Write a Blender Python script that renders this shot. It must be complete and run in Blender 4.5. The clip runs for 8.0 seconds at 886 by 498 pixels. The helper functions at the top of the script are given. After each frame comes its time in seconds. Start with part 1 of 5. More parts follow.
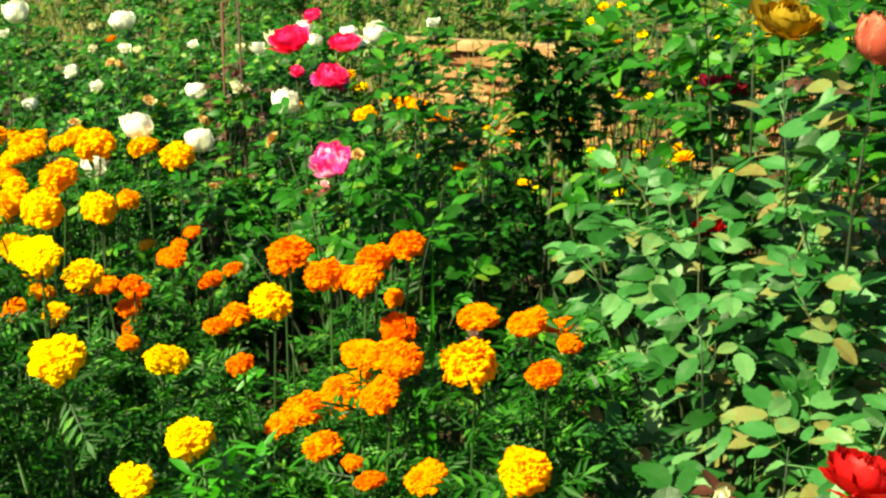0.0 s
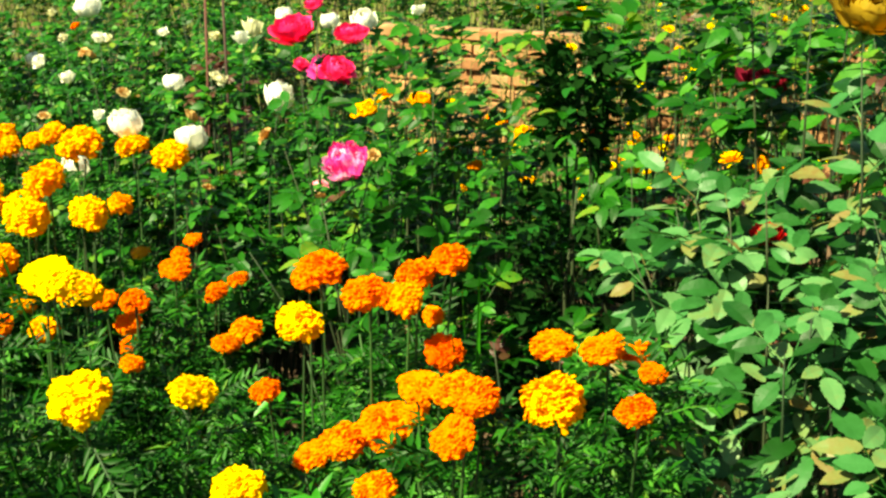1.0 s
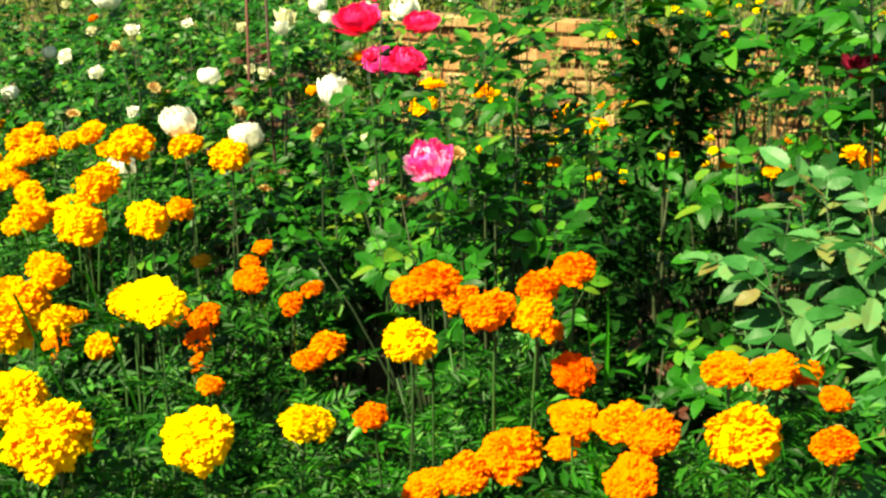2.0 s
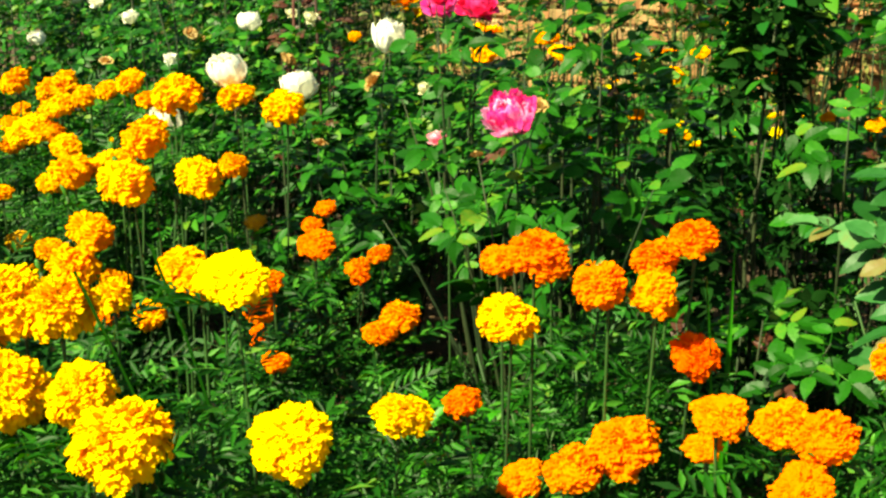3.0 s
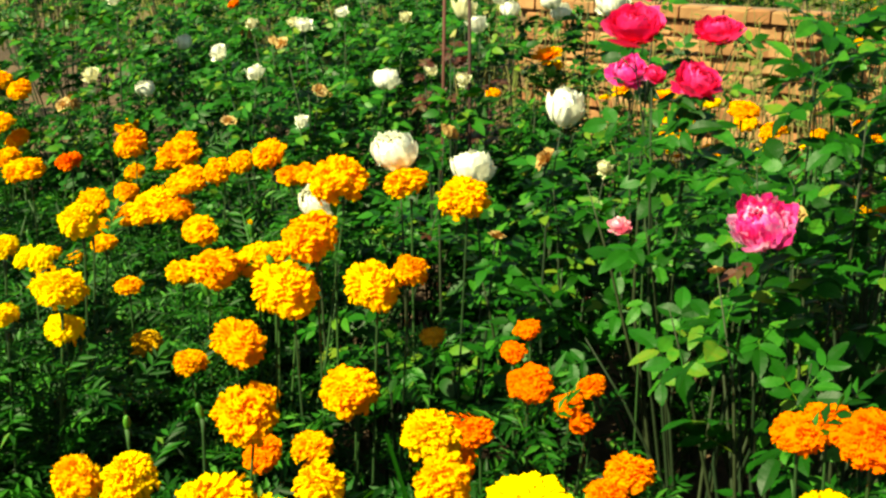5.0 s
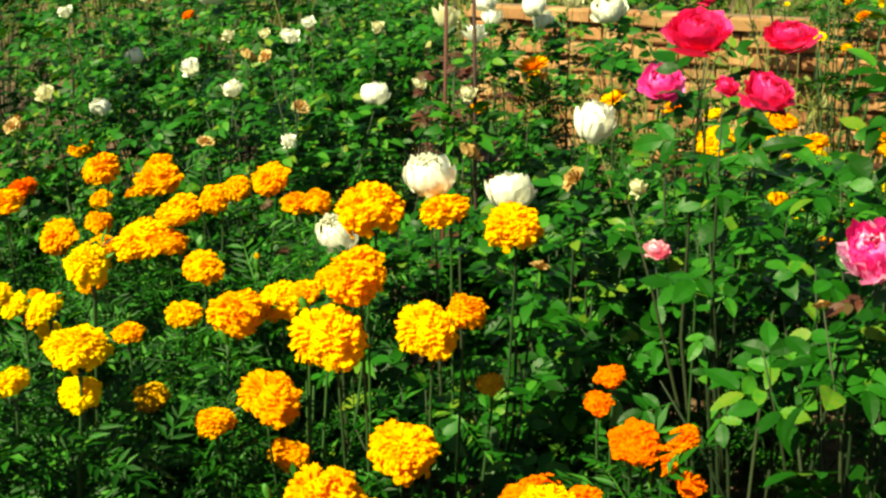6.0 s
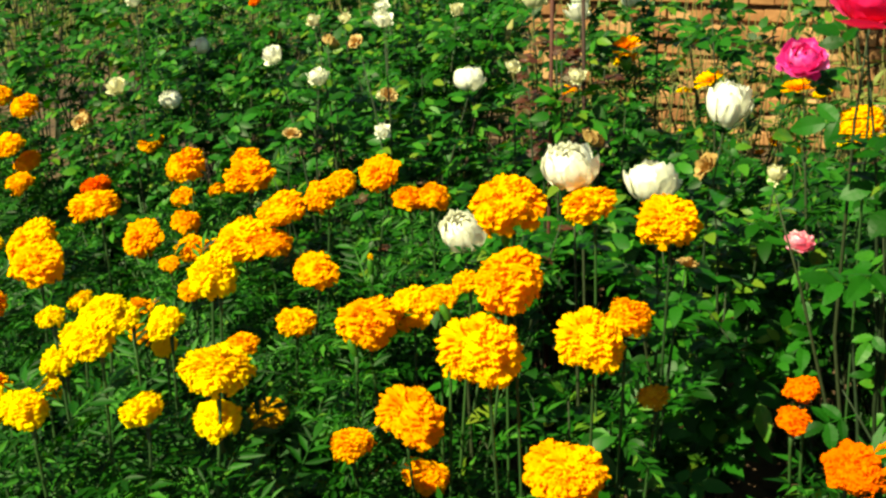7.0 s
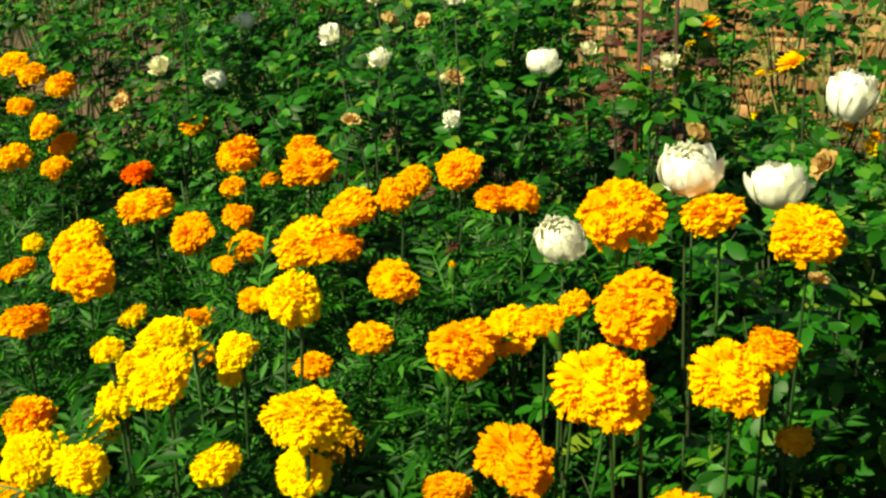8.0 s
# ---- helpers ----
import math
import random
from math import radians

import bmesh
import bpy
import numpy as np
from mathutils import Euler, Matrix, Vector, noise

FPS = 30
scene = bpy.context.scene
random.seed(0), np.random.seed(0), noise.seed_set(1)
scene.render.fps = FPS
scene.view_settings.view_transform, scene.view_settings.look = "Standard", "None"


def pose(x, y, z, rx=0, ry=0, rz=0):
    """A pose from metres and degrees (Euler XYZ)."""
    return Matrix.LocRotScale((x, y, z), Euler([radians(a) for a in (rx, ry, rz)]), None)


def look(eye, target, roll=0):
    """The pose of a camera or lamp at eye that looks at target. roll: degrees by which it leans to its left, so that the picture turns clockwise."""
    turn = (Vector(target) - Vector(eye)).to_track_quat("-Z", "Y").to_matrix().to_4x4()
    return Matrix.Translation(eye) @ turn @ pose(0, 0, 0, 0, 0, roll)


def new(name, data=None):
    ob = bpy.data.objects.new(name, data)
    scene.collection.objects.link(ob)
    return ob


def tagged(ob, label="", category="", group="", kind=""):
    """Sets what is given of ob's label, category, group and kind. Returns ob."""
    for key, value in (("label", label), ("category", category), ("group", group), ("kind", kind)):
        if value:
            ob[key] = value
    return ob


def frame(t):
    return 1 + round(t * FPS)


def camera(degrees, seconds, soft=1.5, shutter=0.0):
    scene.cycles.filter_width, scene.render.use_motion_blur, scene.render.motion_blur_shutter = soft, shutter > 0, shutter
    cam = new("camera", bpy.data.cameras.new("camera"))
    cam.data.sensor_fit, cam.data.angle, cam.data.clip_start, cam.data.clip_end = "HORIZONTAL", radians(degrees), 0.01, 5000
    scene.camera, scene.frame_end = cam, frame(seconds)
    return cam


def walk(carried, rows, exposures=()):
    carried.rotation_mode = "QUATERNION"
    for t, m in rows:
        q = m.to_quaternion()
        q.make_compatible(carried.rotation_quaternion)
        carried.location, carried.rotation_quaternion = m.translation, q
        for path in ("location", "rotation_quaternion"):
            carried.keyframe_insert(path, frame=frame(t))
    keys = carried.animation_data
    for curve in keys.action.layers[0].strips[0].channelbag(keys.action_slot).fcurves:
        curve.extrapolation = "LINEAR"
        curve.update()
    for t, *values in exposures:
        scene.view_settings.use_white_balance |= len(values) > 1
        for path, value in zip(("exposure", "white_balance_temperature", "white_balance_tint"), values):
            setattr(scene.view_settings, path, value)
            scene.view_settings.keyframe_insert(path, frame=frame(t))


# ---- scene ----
from mathutils import Quaternion

cam = camera(39.0, 8.0, soft=2.5)
METRES, EYE, TILT, LEAN, TURN = 2.0, 1.38, -15.0, 0.0, 0.0
ROWS = [
    (0.0, 0.0006, 0.0016, -0.0014, 0.23, 0.11, 0.14),
    (0.5, -0.0357, 0.0453, 0.0074, -1.29, 0.02, -0.08),
    (1.0, -0.0819, 0.0968, 0.0229, -2.46, -0.64, 0.53),
    (1.5, -0.1325, 0.1469, 0.0329, -2.98, -0.46, 1.51),
    (2.0, -0.1764, 0.1918, 0.0387, -3.17, -1.16, 1.33),
    (2.2, -0.1880, 0.2089, 0.0357, -3.00, -1.23, 0.90),
    (3.3, -0.2442, 0.3298, 0.0589, -2.29, -3.99, 1.46),
    (3.5, -0.2566, 0.3517, 0.0722, -2.32, -3.73, 1.87),
    (4.0, -0.2820, 0.4136, 0.0919, -1.19, -3.69, 1.64),
    (4.5, -0.3111, 0.4544, 0.1046, 0.53, -2.42, 0.55),
    (4.7, -0.3195, 0.4641, 0.1104, 0.88, -2.40, 0.12),
    (5.8, -0.4212, 0.5732, 0.1226, -3.97, -1.73, 0.70),
    (6.0, -0.4401, 0.5970, 0.1295, -4.02, -1.88, 1.30),
    (6.5, -0.4838, 0.6442, 0.1332, -3.59, -1.54, 2.17),
    (7.0, -0.5127, 0.6855, 0.1384, -2.73, -2.47, 2.43),
    (7.5, -0.5322, 0.7305, 0.1474, -1.85, -2.94, 1.70),
    (8.0, -0.5547, 0.7918, 0.1608, -1.67, -3.73, 1.96),
]
walk(cam, [(t, pose(0, 0, EYE, TILT, LEAN, TURN) @ pose(METRES * x, METRES * y, METRES * z, 90 + pitch, roll, yaw)) for t, x, y, z, yaw, pitch, roll in ROWS],
     [(0.0, 1.90, 9300, -18), (2.0, 1.90, 9300, -18), (4.5, 1.52, 9300, -18), (6.5, 1.36, 9300, -18), (8.0, 1.10, 9300, -18)])

# ---- light ----
SUN_FROM = Vector((-0.56, -0.42, 0.78)).normalized()
world = bpy.data.worlds.new("world")
scene.world = world
world.use_nodes = True
sky = world.node_tree.nodes.new("ShaderNodeTexSky")
sky.sky_type, sky.sun_disc = "NISHITA", False
sky.sun_elevation = math.asin(SUN_FROM.z)
sky.sun_rotation = math.atan2(SUN_FROM.x, SUN_FROM.y)
background = world.node_tree.nodes["Background"]
world.node_tree.links.new(sky.outputs[0], background.inputs[0])
background.inputs[1].default_value = 0.052
sun = new("sun", bpy.data.lights.new("sun", "SUN"))
sun.data.energy, sun.data.angle, sun.data.color = 5.0, radians(0.5), (1.0, 0.95, 0.84)
sun.matrix_world = look(SUN_FROM * 20, (0, 0, 0))


# ---- materials ----
def nodes_of(name):
    m = bpy.data.materials.new(name)
    m.use_nodes = True
    n, l = m.node_tree.nodes, m.node_tree.links
    return m, n, l, n["Principled BSDF"]


def ramp(n, stops):
    r = n.new("ShaderNodeValToRGB")
    e = r.color_ramp.elements
    while len(e) < len(stops):
        e.new(0.5)
    for k, (p, c) in zip(e, stops):
        k.position, k.color = p, (*c, 1)
    return r


def petal_variation(n, l, scale, shares=(0.42, 0.34, 0.24)):
    """A value that differs from head to head, and less from petal to petal."""
    info, geo, tex = n.new("ShaderNodeObjectInfo"), n.new("ShaderNodeNewGeometry"), n.new("ShaderNodeTexNoise")
    tex.inputs["Scale"].default_value, tex.inputs["Detail"].default_value = scale, 3
    a, b, c = (n.new("ShaderNodeMath") for _ in range(3))
    for k, share in zip((a, b, c), shares):
        k.operation, k.inputs[1].default_value = "MULTIPLY_ADD", share
    l.new(info.outputs["Random"], a.inputs[0])
    a.inputs[2].default_value = 0.0
    l.new(geo.outputs["Random Per Island"], b.inputs[0])
    l.new(a.outputs[0], b.inputs[2])
    co = n.new("ShaderNodeTexCoord")
    l.new(co.outputs["Object"], tex.inputs["Vector"])
    l.new(tex.outputs["Fac"], c.inputs[0])
    l.new(b.outputs[0], c.inputs[2])
    return c.outputs[0], tex


def variation(n, l, scale):
    """A value that differs from object to object and from island to island, with a little noise over it."""
    info, geo, tex = n.new("ShaderNodeObjectInfo"), n.new("ShaderNodeNewGeometry"), n.new("ShaderNodeTexNoise")
    tex.inputs["Scale"].default_value, tex.inputs["Detail"].default_value = scale, 3
    add, fr = n.new("ShaderNodeMath"), n.new("ShaderNodeMath")
    add.operation, fr.operation = "ADD", "FRACT"
    l.new(info.outputs["Random"], add.inputs[0])
    l.new(geo.outputs["Random Per Island"], add.inputs[1])
    l.new(add.outputs[0], fr.inputs[0])
    mix = n.new("ShaderNodeMath")
    mix.operation, mix.inputs[1].default_value = "MULTIPLY_ADD", 0.86
    l.new(fr.outputs[0], mix.inputs[0])
    part_noise = n.new("ShaderNodeMath")
    part_noise.operation, part_noise.inputs[1].default_value = "MULTIPLY", 0.16
    co = n.new("ShaderNodeTexCoord")
    l.new(co.outputs["Object"], tex.inputs["Vector"])
    l.new(tex.outputs["Fac"], part_noise.inputs[0])
    l.new(part_noise.outputs[0], mix.inputs[2])
    return mix.outputs[0], tex


def thin_material(name, stops, through_colour, share, rough, bump=0.0, scale=60.0, spec=0.4, vary=variation):
    """A leaf or a petal: a varied colour, some light through it, and a soft sheen."""
    m, n, l, p = nodes_of(name)
    value, tex = vary(n, l, scale)
    r = ramp(n, stops)
    l.new(value, r.inputs[0])
    l.new(r.outputs[0], p.inputs["Base Color"])
    p.inputs["Roughness"].default_value = rough
    p.inputs["Specular IOR Level"].default_value = spec
    if bump:
        b = n.new("ShaderNodeBump")
        b.inputs["Strength"].default_value, b.inputs["Distance"].default_value = bump, 0.002
        l.new(tex.outputs["Fac"], b.inputs["Height"])
        l.new(b.outputs[0], p.inputs["Normal"])
    t, mix = n.new("ShaderNodeBsdfTranslucent"), n.new("ShaderNodeMixShader")
    tint = n.new("ShaderNodeMix")
    tint.data_type, tint.blend_type, tint.inputs[0].default_value = "RGBA", "MULTIPLY", 1.0
    l.new(r.outputs[0], tint.inputs[6])
    tint.inputs[7].default_value = (*through_colour, 1)
    l.new(tint.outputs[2], t.inputs["Color"])
    mix.inputs[0].default_value = share
    l.new(p.outputs[0], mix.inputs[1])
    l.new(t.outputs[0], mix.inputs[2])
    l.new(mix.outputs[0], n["Material Output"].inputs["Surface"])
    return m


def solid_material(name, a, b, scale, rough, bump=0.0, metal=0.0):
    m, n, l, p = nodes_of(name)
    value, tex = variation(n, l, scale)
    r = ramp(n, [(0.1, a), (0.9, b)])
    l.new(value, r.inputs[0])
    l.new(r.outputs[0], p.inputs["Base Color"])
    p.inputs["Roughness"].default_value, p.inputs["Metallic"].default_value = rough, metal
    if bump:
        k = n.new("ShaderNodeBump")
        k.inputs["Strength"].default_value, k.inputs["Distance"].default_value = bump, 0.004
        l.new(tex.outputs["Fac"], k.inputs["Height"])
        l.new(k.outputs[0], p.inputs["Normal"])
    return m


def petal_material(name, a, b, c, share=0.30, tint=(1.0, 0.52, 0.3)):
    return thin_material(name, [(0.1, a), (0.5, b), (0.9, c)], tint, share, 0.6, 0.15, 90, 0.08, petal_variation)


def rose_petal_variation(n, l, scale):
    return petal_variation(n, l, scale, (0.1, 0.55, 0.35))


def rose_material(name, a, b, c, share, tint):
    return thin_material(name, [(0.28, a), (0.5, b), (0.72, c)], tint, share, 0.5, 0.25, 7, 0.2, rose_petal_variation)


PETAL = {
    "Y": petal_material("lemon_yellow_petals", (0.88, 0.62, 0.003), (0.9, 0.76, 0.005), (0.9, 0.86, 0.010), 0.52),
    "H": petal_material("honey_yellow_petals", (0.88, 0.46, 0.002), (0.91, 0.60, 0.003), (0.92, 0.72, 0.005), 0.4),
    "G": petal_material("golden_petals", (0.88, 0.32, 0.001), (0.91, 0.44, 0.002), (0.93, 0.56, 0.003), 0.44),
    "O": petal_material("orange_petals", (0.86, 0.13, 0.001), (0.9, 0.20, 0.001), (0.92, 0.31, 0.002), 0.44),
    "D": petal_material("deep_orange_petals", (0.8, 0.08, 0.001), (0.84, 0.12, 0.001), (0.86, 0.17, 0.002), 0.4),
    "B": petal_material("faded_brown_petals", (0.35, 0.15, 0.008), (0.48, 0.25, 0.012), (0.58, 0.36, 0.02)),
    "W": petal_material("white_rose_petals", (0.84, 0.83, 0.70), (0.88, 0.87, 0.78), (0.90, 0.89, 0.84), 0.25, (1.0, 0.98, 0.9)),
    "C": petal_material("cream_rose_petals", (0.66, 0.62, 0.40), (0.75, 0.72, 0.48), (0.8, 0.76, 0.58), 0.36, (1.0, 0.95, 0.9)),
    "T": petal_material("withered_tan_petals", (0.3, 0.17, 0.06), (0.5, 0.33, 0.13), (0.66, 0.5, 0.26)),
    "R": rose_material("crimson_rose_petals", (0.74, 0.006, 0.10), (0.84, 0.015, 0.17), (0.92, 0.07, 0.33), 0.36, (1.0, 0.95, 0.9)),
    "P": rose_material("cerise_rose_petals", (0.8, 0.02, 0.28), (0.9, 0.07, 0.48), (0.94, 0.27, 0.72), 0.36, (1.0, 0.95, 0.9)),
    "K": rose_material("pink_rose_petals", (0.90, 0.015, 0.27), (0.95, 0.10, 0.53), (0.98, 0.66, 0.90), 0.42, (1.0, 0.9, 0.95)),
    "N": rose_material("pale_pink_rose_petals", (0.90, 0.22, 0.40), (0.95, 0.55, 0.66), (0.97, 0.84, 0.86), 0.36, (1.0, 0.9, 0.92)),
    "S": rose_material("scarlet_rose_petals", (0.40, 0.003, 0.008), (0.52, 0.006, 0.014), (0.60, 0.02, 0.03), 0.36, (1.0, 0.95, 0.9)),
    "M": rose_material("dark_red_rose_petals", (0.22, 0.004, 0.02), (0.36, 0.008, 0.04), (0.5, 0.03, 0.09), 0.36, (1.0, 0.95, 0.9)),
    "V": petal_material("amber_rose_petals", (0.22, 0.13, 0.015), (0.30, 0.19, 0.02), (0.42, 0.30, 0.05)),
    "X": rose_material("salmon_rose_petals", (0.40, 0.07, 0.05), (0.48, 0.12, 0.08), (0.56, 0.20, 0.14), 0.36, (1.0, 0.95, 0.9)),
}
ROSE_LEAF = thin_material("rose_leaf", [(0.0, (0.003, 0.026, 0.001)), (0.42, (0.006, 0.052, 0.003)), (0.72, (0.014, 0.092, 0.008)), (0.86, (0.038, 0.145, 0.014)),
                                        (0.945, (0.10, 0.15, 0.016)), (1.0, (0.13, 0.065, 0.014))], (0.9, 1.2, 0.3), 0.15, 0.46, 0.35, 9, 0.15)
BROAD_LEAF = thin_material("broad_pale_rose_leaf", [(0.0, (0.003, 0.022, 0.002)), (0.34, (0.009, 0.056, 0.008)), (0.60, (0.032, 0.125, 0.034)), (0.78, (0.075, 0.172, 0.062)), (0.88, (0.12, 0.125, 0.038)), (1.0, (0.12, 0.055, 0.018))],
                            (0.9, 1.2, 0.4), 0.14, 0.46, 0.35, 9, 0.22)
# green taken almost to black: shade put into the leaf colour
SHADE_LEAF = thin_material("shade_dark_leaf", [(0.0, (0.003, 0.012, 0.002)), (0.7, (0.005, 0.03, 0.004)), (1.0, (0.008, 0.07, 0.010))], (0.9, 1.2, 0.4), 0.05, 0.8, 0.2, 200, 0.05)
YOUNG_LEAF = thin_material("young_red_leaf", [(0.0, (0.035, 0.010, 0.006)), (0.6, (0.07, 0.018, 0.010)), (1.0, (0.06, 0.05, 0.015))], (1.2, 0.5, 0.3), 0.2, 0.45, 0.2, 200)
MARIGOLD_LEAF = thin_material("marigold_leaf", [(0.0, (0.002, 0.018, 0.001)), (0.48, (0.004, 0.040, 0.002)), (0.78, (0.013, 0.085, 0.006)), (0.92, (0.045, 0.155, 0.020)), (1.0, (0.11, 0.12, 0.015))],
                              (0.9, 1.3, 0.3), 0.18, 0.5, 0.2, 150, 0.15)
WEED_LEAF = thin_material("bright_weed_leaf", [(0.0, (0.012, 0.11, 0.004)), (1.0, (0.04, 0.24, 0.012))], (0.9, 1.2, 0.4), 0.3, 0.45, 0.2, 60)
GRASS = thin_material("lawn_grass", [(0.0, (0.06, 0.10, 0.02)), (0.6, (0.13, 0.16, 0.03)), (1.0, (0.24, 0.22, 0.07))], (1.0, 1.0, 0.4), 0.2, 0.6, 0.0, 10)
STEM = solid_material("green_stem", (0.006, 0.030, 0.002), (0.016, 0.060, 0.006), 80, 0.7)
CANE = solid_material("rose_cane", (0.005, 0.020, 0.003), (0.018, 0.028, 0.006), 60, 0.7, 0.4)
CALYX = solid_material("green_calyx", (0.025, 0.12, 0.008), (0.07, 0.23, 0.018), 120, 0.5, 0.3)
RUST = solid_material("rusty_iron", (0.022, 0.006, 0.004), (0.07, 0.015, 0.010), 45, 0.8, 0.6)


def brick_material():
    m, n, l, p = nodes_of("sun_bleached_brick")
    value, tex = variation(n, l, 28)
    r = ramp(n, [(0.0, (0.26, 0.10, 0.04)), (0.4, (0.36, 0.165, 0.07)), (0.8, (0.40, 0.205, 0.095)), (1.0, (0.36, 0.24, 0.13))])
    l.new(value, r.inputs[0])
    stain = n.new("ShaderNodeTexNoise")
    stain.inputs["Scale"].default_value, stain.inputs["Detail"].default_value = 6, 6
    geo = n.new("ShaderNodeNewGeometry")
    l.new(geo.outputs["Position"], stain.inputs["Vector"])
    s = ramp(n, [(0.42, (0.5, 0.46, 0.4)), (0.62, (1, 1, 1))])
    l.new(stain.outputs["Fac"], s.inputs[0])
    mul = n.new("ShaderNodeMix")
    mul.data_type, mul.blend_type, mul.inputs[0].default_value = "RGBA", "MULTIPLY", 0.8
    l.new(r.outputs[0], mul.inputs[6])
    l.new(s.outputs[0], mul.inputs[7])
    l.new(mul.outputs[2], p.inputs["Base Color"])
    p.inputs["Roughness"].default_value = 0.9
    b = n.new("ShaderNodeBump")
    b.inputs["Strength"].default_value, b.inputs["Distance"].default_value = 0.6, 0.005
    l.new(tex.outputs["Fac"], b.inputs["Height"])
    l.new(b.outputs[0], p.inputs["Normal"])
    return m


def ground_material():
    m, n, l, p = nodes_of("garden_soil")
    geo, a, c = n.new("ShaderNodeNewGeometry"), n.new("ShaderNodeTexNoise"), n.new("ShaderNodeTexNoise")
    a.inputs["Scale"].default_value, a.inputs["Detail"].default_value = 0.9, 5
    c.inputs["Scale"].default_value, c.inputs["Detail"].default_value = 26, 8
    l.new(geo.outputs["Position"], a.inputs["Vector"])
    l.new(geo.outputs["Position"], c.inputs["Vector"])
    r1 = ramp(n, [(0.35, (0.05, 0.028, 0.015)), (0.65, (0.13, 0.074, 0.04))])
    r2 = ramp(n, [(0.3, (0.55, 0.5, 0.45)), (0.7, (1.1, 1.05, 1.0))])
    l.new(a.outputs["Fac"], r1.inputs[0])
    l.new(c.outputs["Fac"], r2.inputs[0])
    mul = n.new("ShaderNodeMix")
    mul.data_type, mul.blend_type, mul.inputs[0].default_value = "RGBA", "MULTIPLY", 1.0
    l.new(r1.outputs[0], mul.inputs[6])
    l.new(r2.outputs[0], mul.inputs[7])
    l.new(mul.outputs[2], p.inputs["Base Color"])
    p.inputs["Roughness"].default_value = 0.95
    b = n.new("ShaderNodeBump")
    b.inputs["Strength"].default_value, b.inputs["Distance"].default_value = 0.8, 0.02
    l.new(c.outputs["Fac"], b.inputs["Height"])
    l.new(b.outputs[0], p.inputs["Normal"])
    return m


BRICK, SOIL = brick_material(), ground_material()
MORTAR = solid_material("dark_mortar", (0.07, 0.04, 0.025), (0.15, 0.09, 0.05), 30, 0.95, 0.5)
rng = random.Random(7)


# ---- mesh helpers ----
class Geo:
    """Collects vertices and faces for one mesh."""

    def __init__(self):
        self.v, self.f, self.count = [], [], 0

    def add(self, verts, faces, m=None):
        a = np.asarray(verts, dtype=float)
        if m is not None:
            k = np.array(m)
            a = a @ k[:3, :3].T + k[:3, 3]
        self.v.append(a)
        c = self.count
        self.f.extend([tuple(i + c for i in f) for f in faces])
        self.count += len(a)

    def tube(self, points, radii, sides=5):
        points = [Vector(p) for p in points]
        rings, faces = [], []
        for i, p in enumerate(points):
            d = (points[min(i + 1, len(points) - 1)] - points[max(i - 1, 0)]).normalized()
            a = d.orthogonal().normalized()
            b = d.cross(a)
            for k in range(sides):
                w = 2 * math.pi * k / sides
                rings.append(p + (a * math.cos(w) + b * math.sin(w)) * radii[i])
        for i in range(len(points) - 1):
            for k in range(sides):
                j = (k + 1) % sides
                faces.append((i * sides + k, i * sides + j, (i + 1) * sides + j, (i + 1) * sides + k))
        faces.append(tuple(range((len(points) - 1) * sides, len(points) * sides)))
        self.add([tuple(q) for q in rings], faces)

    def mesh(self, name, material, smooth=True, second=None, first_of_second=0):
        me = bpy.data.meshes.new(name)
        me.from_pydata(np.concatenate(self.v).tolist(), [], self.f)
        me.materials.append(material)
        if second:
            me.materials.append(second)
            me.polygons.foreach_set("material_index", [0] * first_of_second + [1] * (len(me.polygons) - first_of_second))
        if smooth:
            me.shade_smooth()
        return me


def part(name, me, parent, m=None, label="", kind=""):
    ob = new(name, me)
    ob.parent = parent
    if m is not None:
        ob.matrix_basis = m
    return tagged(ob, label, "", "", kind)


def thing(name, x, y, z, label, category, group="", kind=""):
    ob = new(name)
    ob.empty_display_size = 0.05
    ob.location = (x, y, z)
    return tagged(ob, label, category, group, kind)


def recoloured(me, material):
    c = me.copy()
    c.materials[0] = material
    return c


def tilted(direction, spin, scale, at=(0, 0, 0)):
    """A pose whose z axis points along direction."""
    q = Vector(direction).to_track_quat("Z", "Y")
    return Matrix.LocRotScale(at, q, None) @ Matrix.Rotation(spin, 4, "Z") @ Matrix.Diagonal((scale, scale, scale, 1))


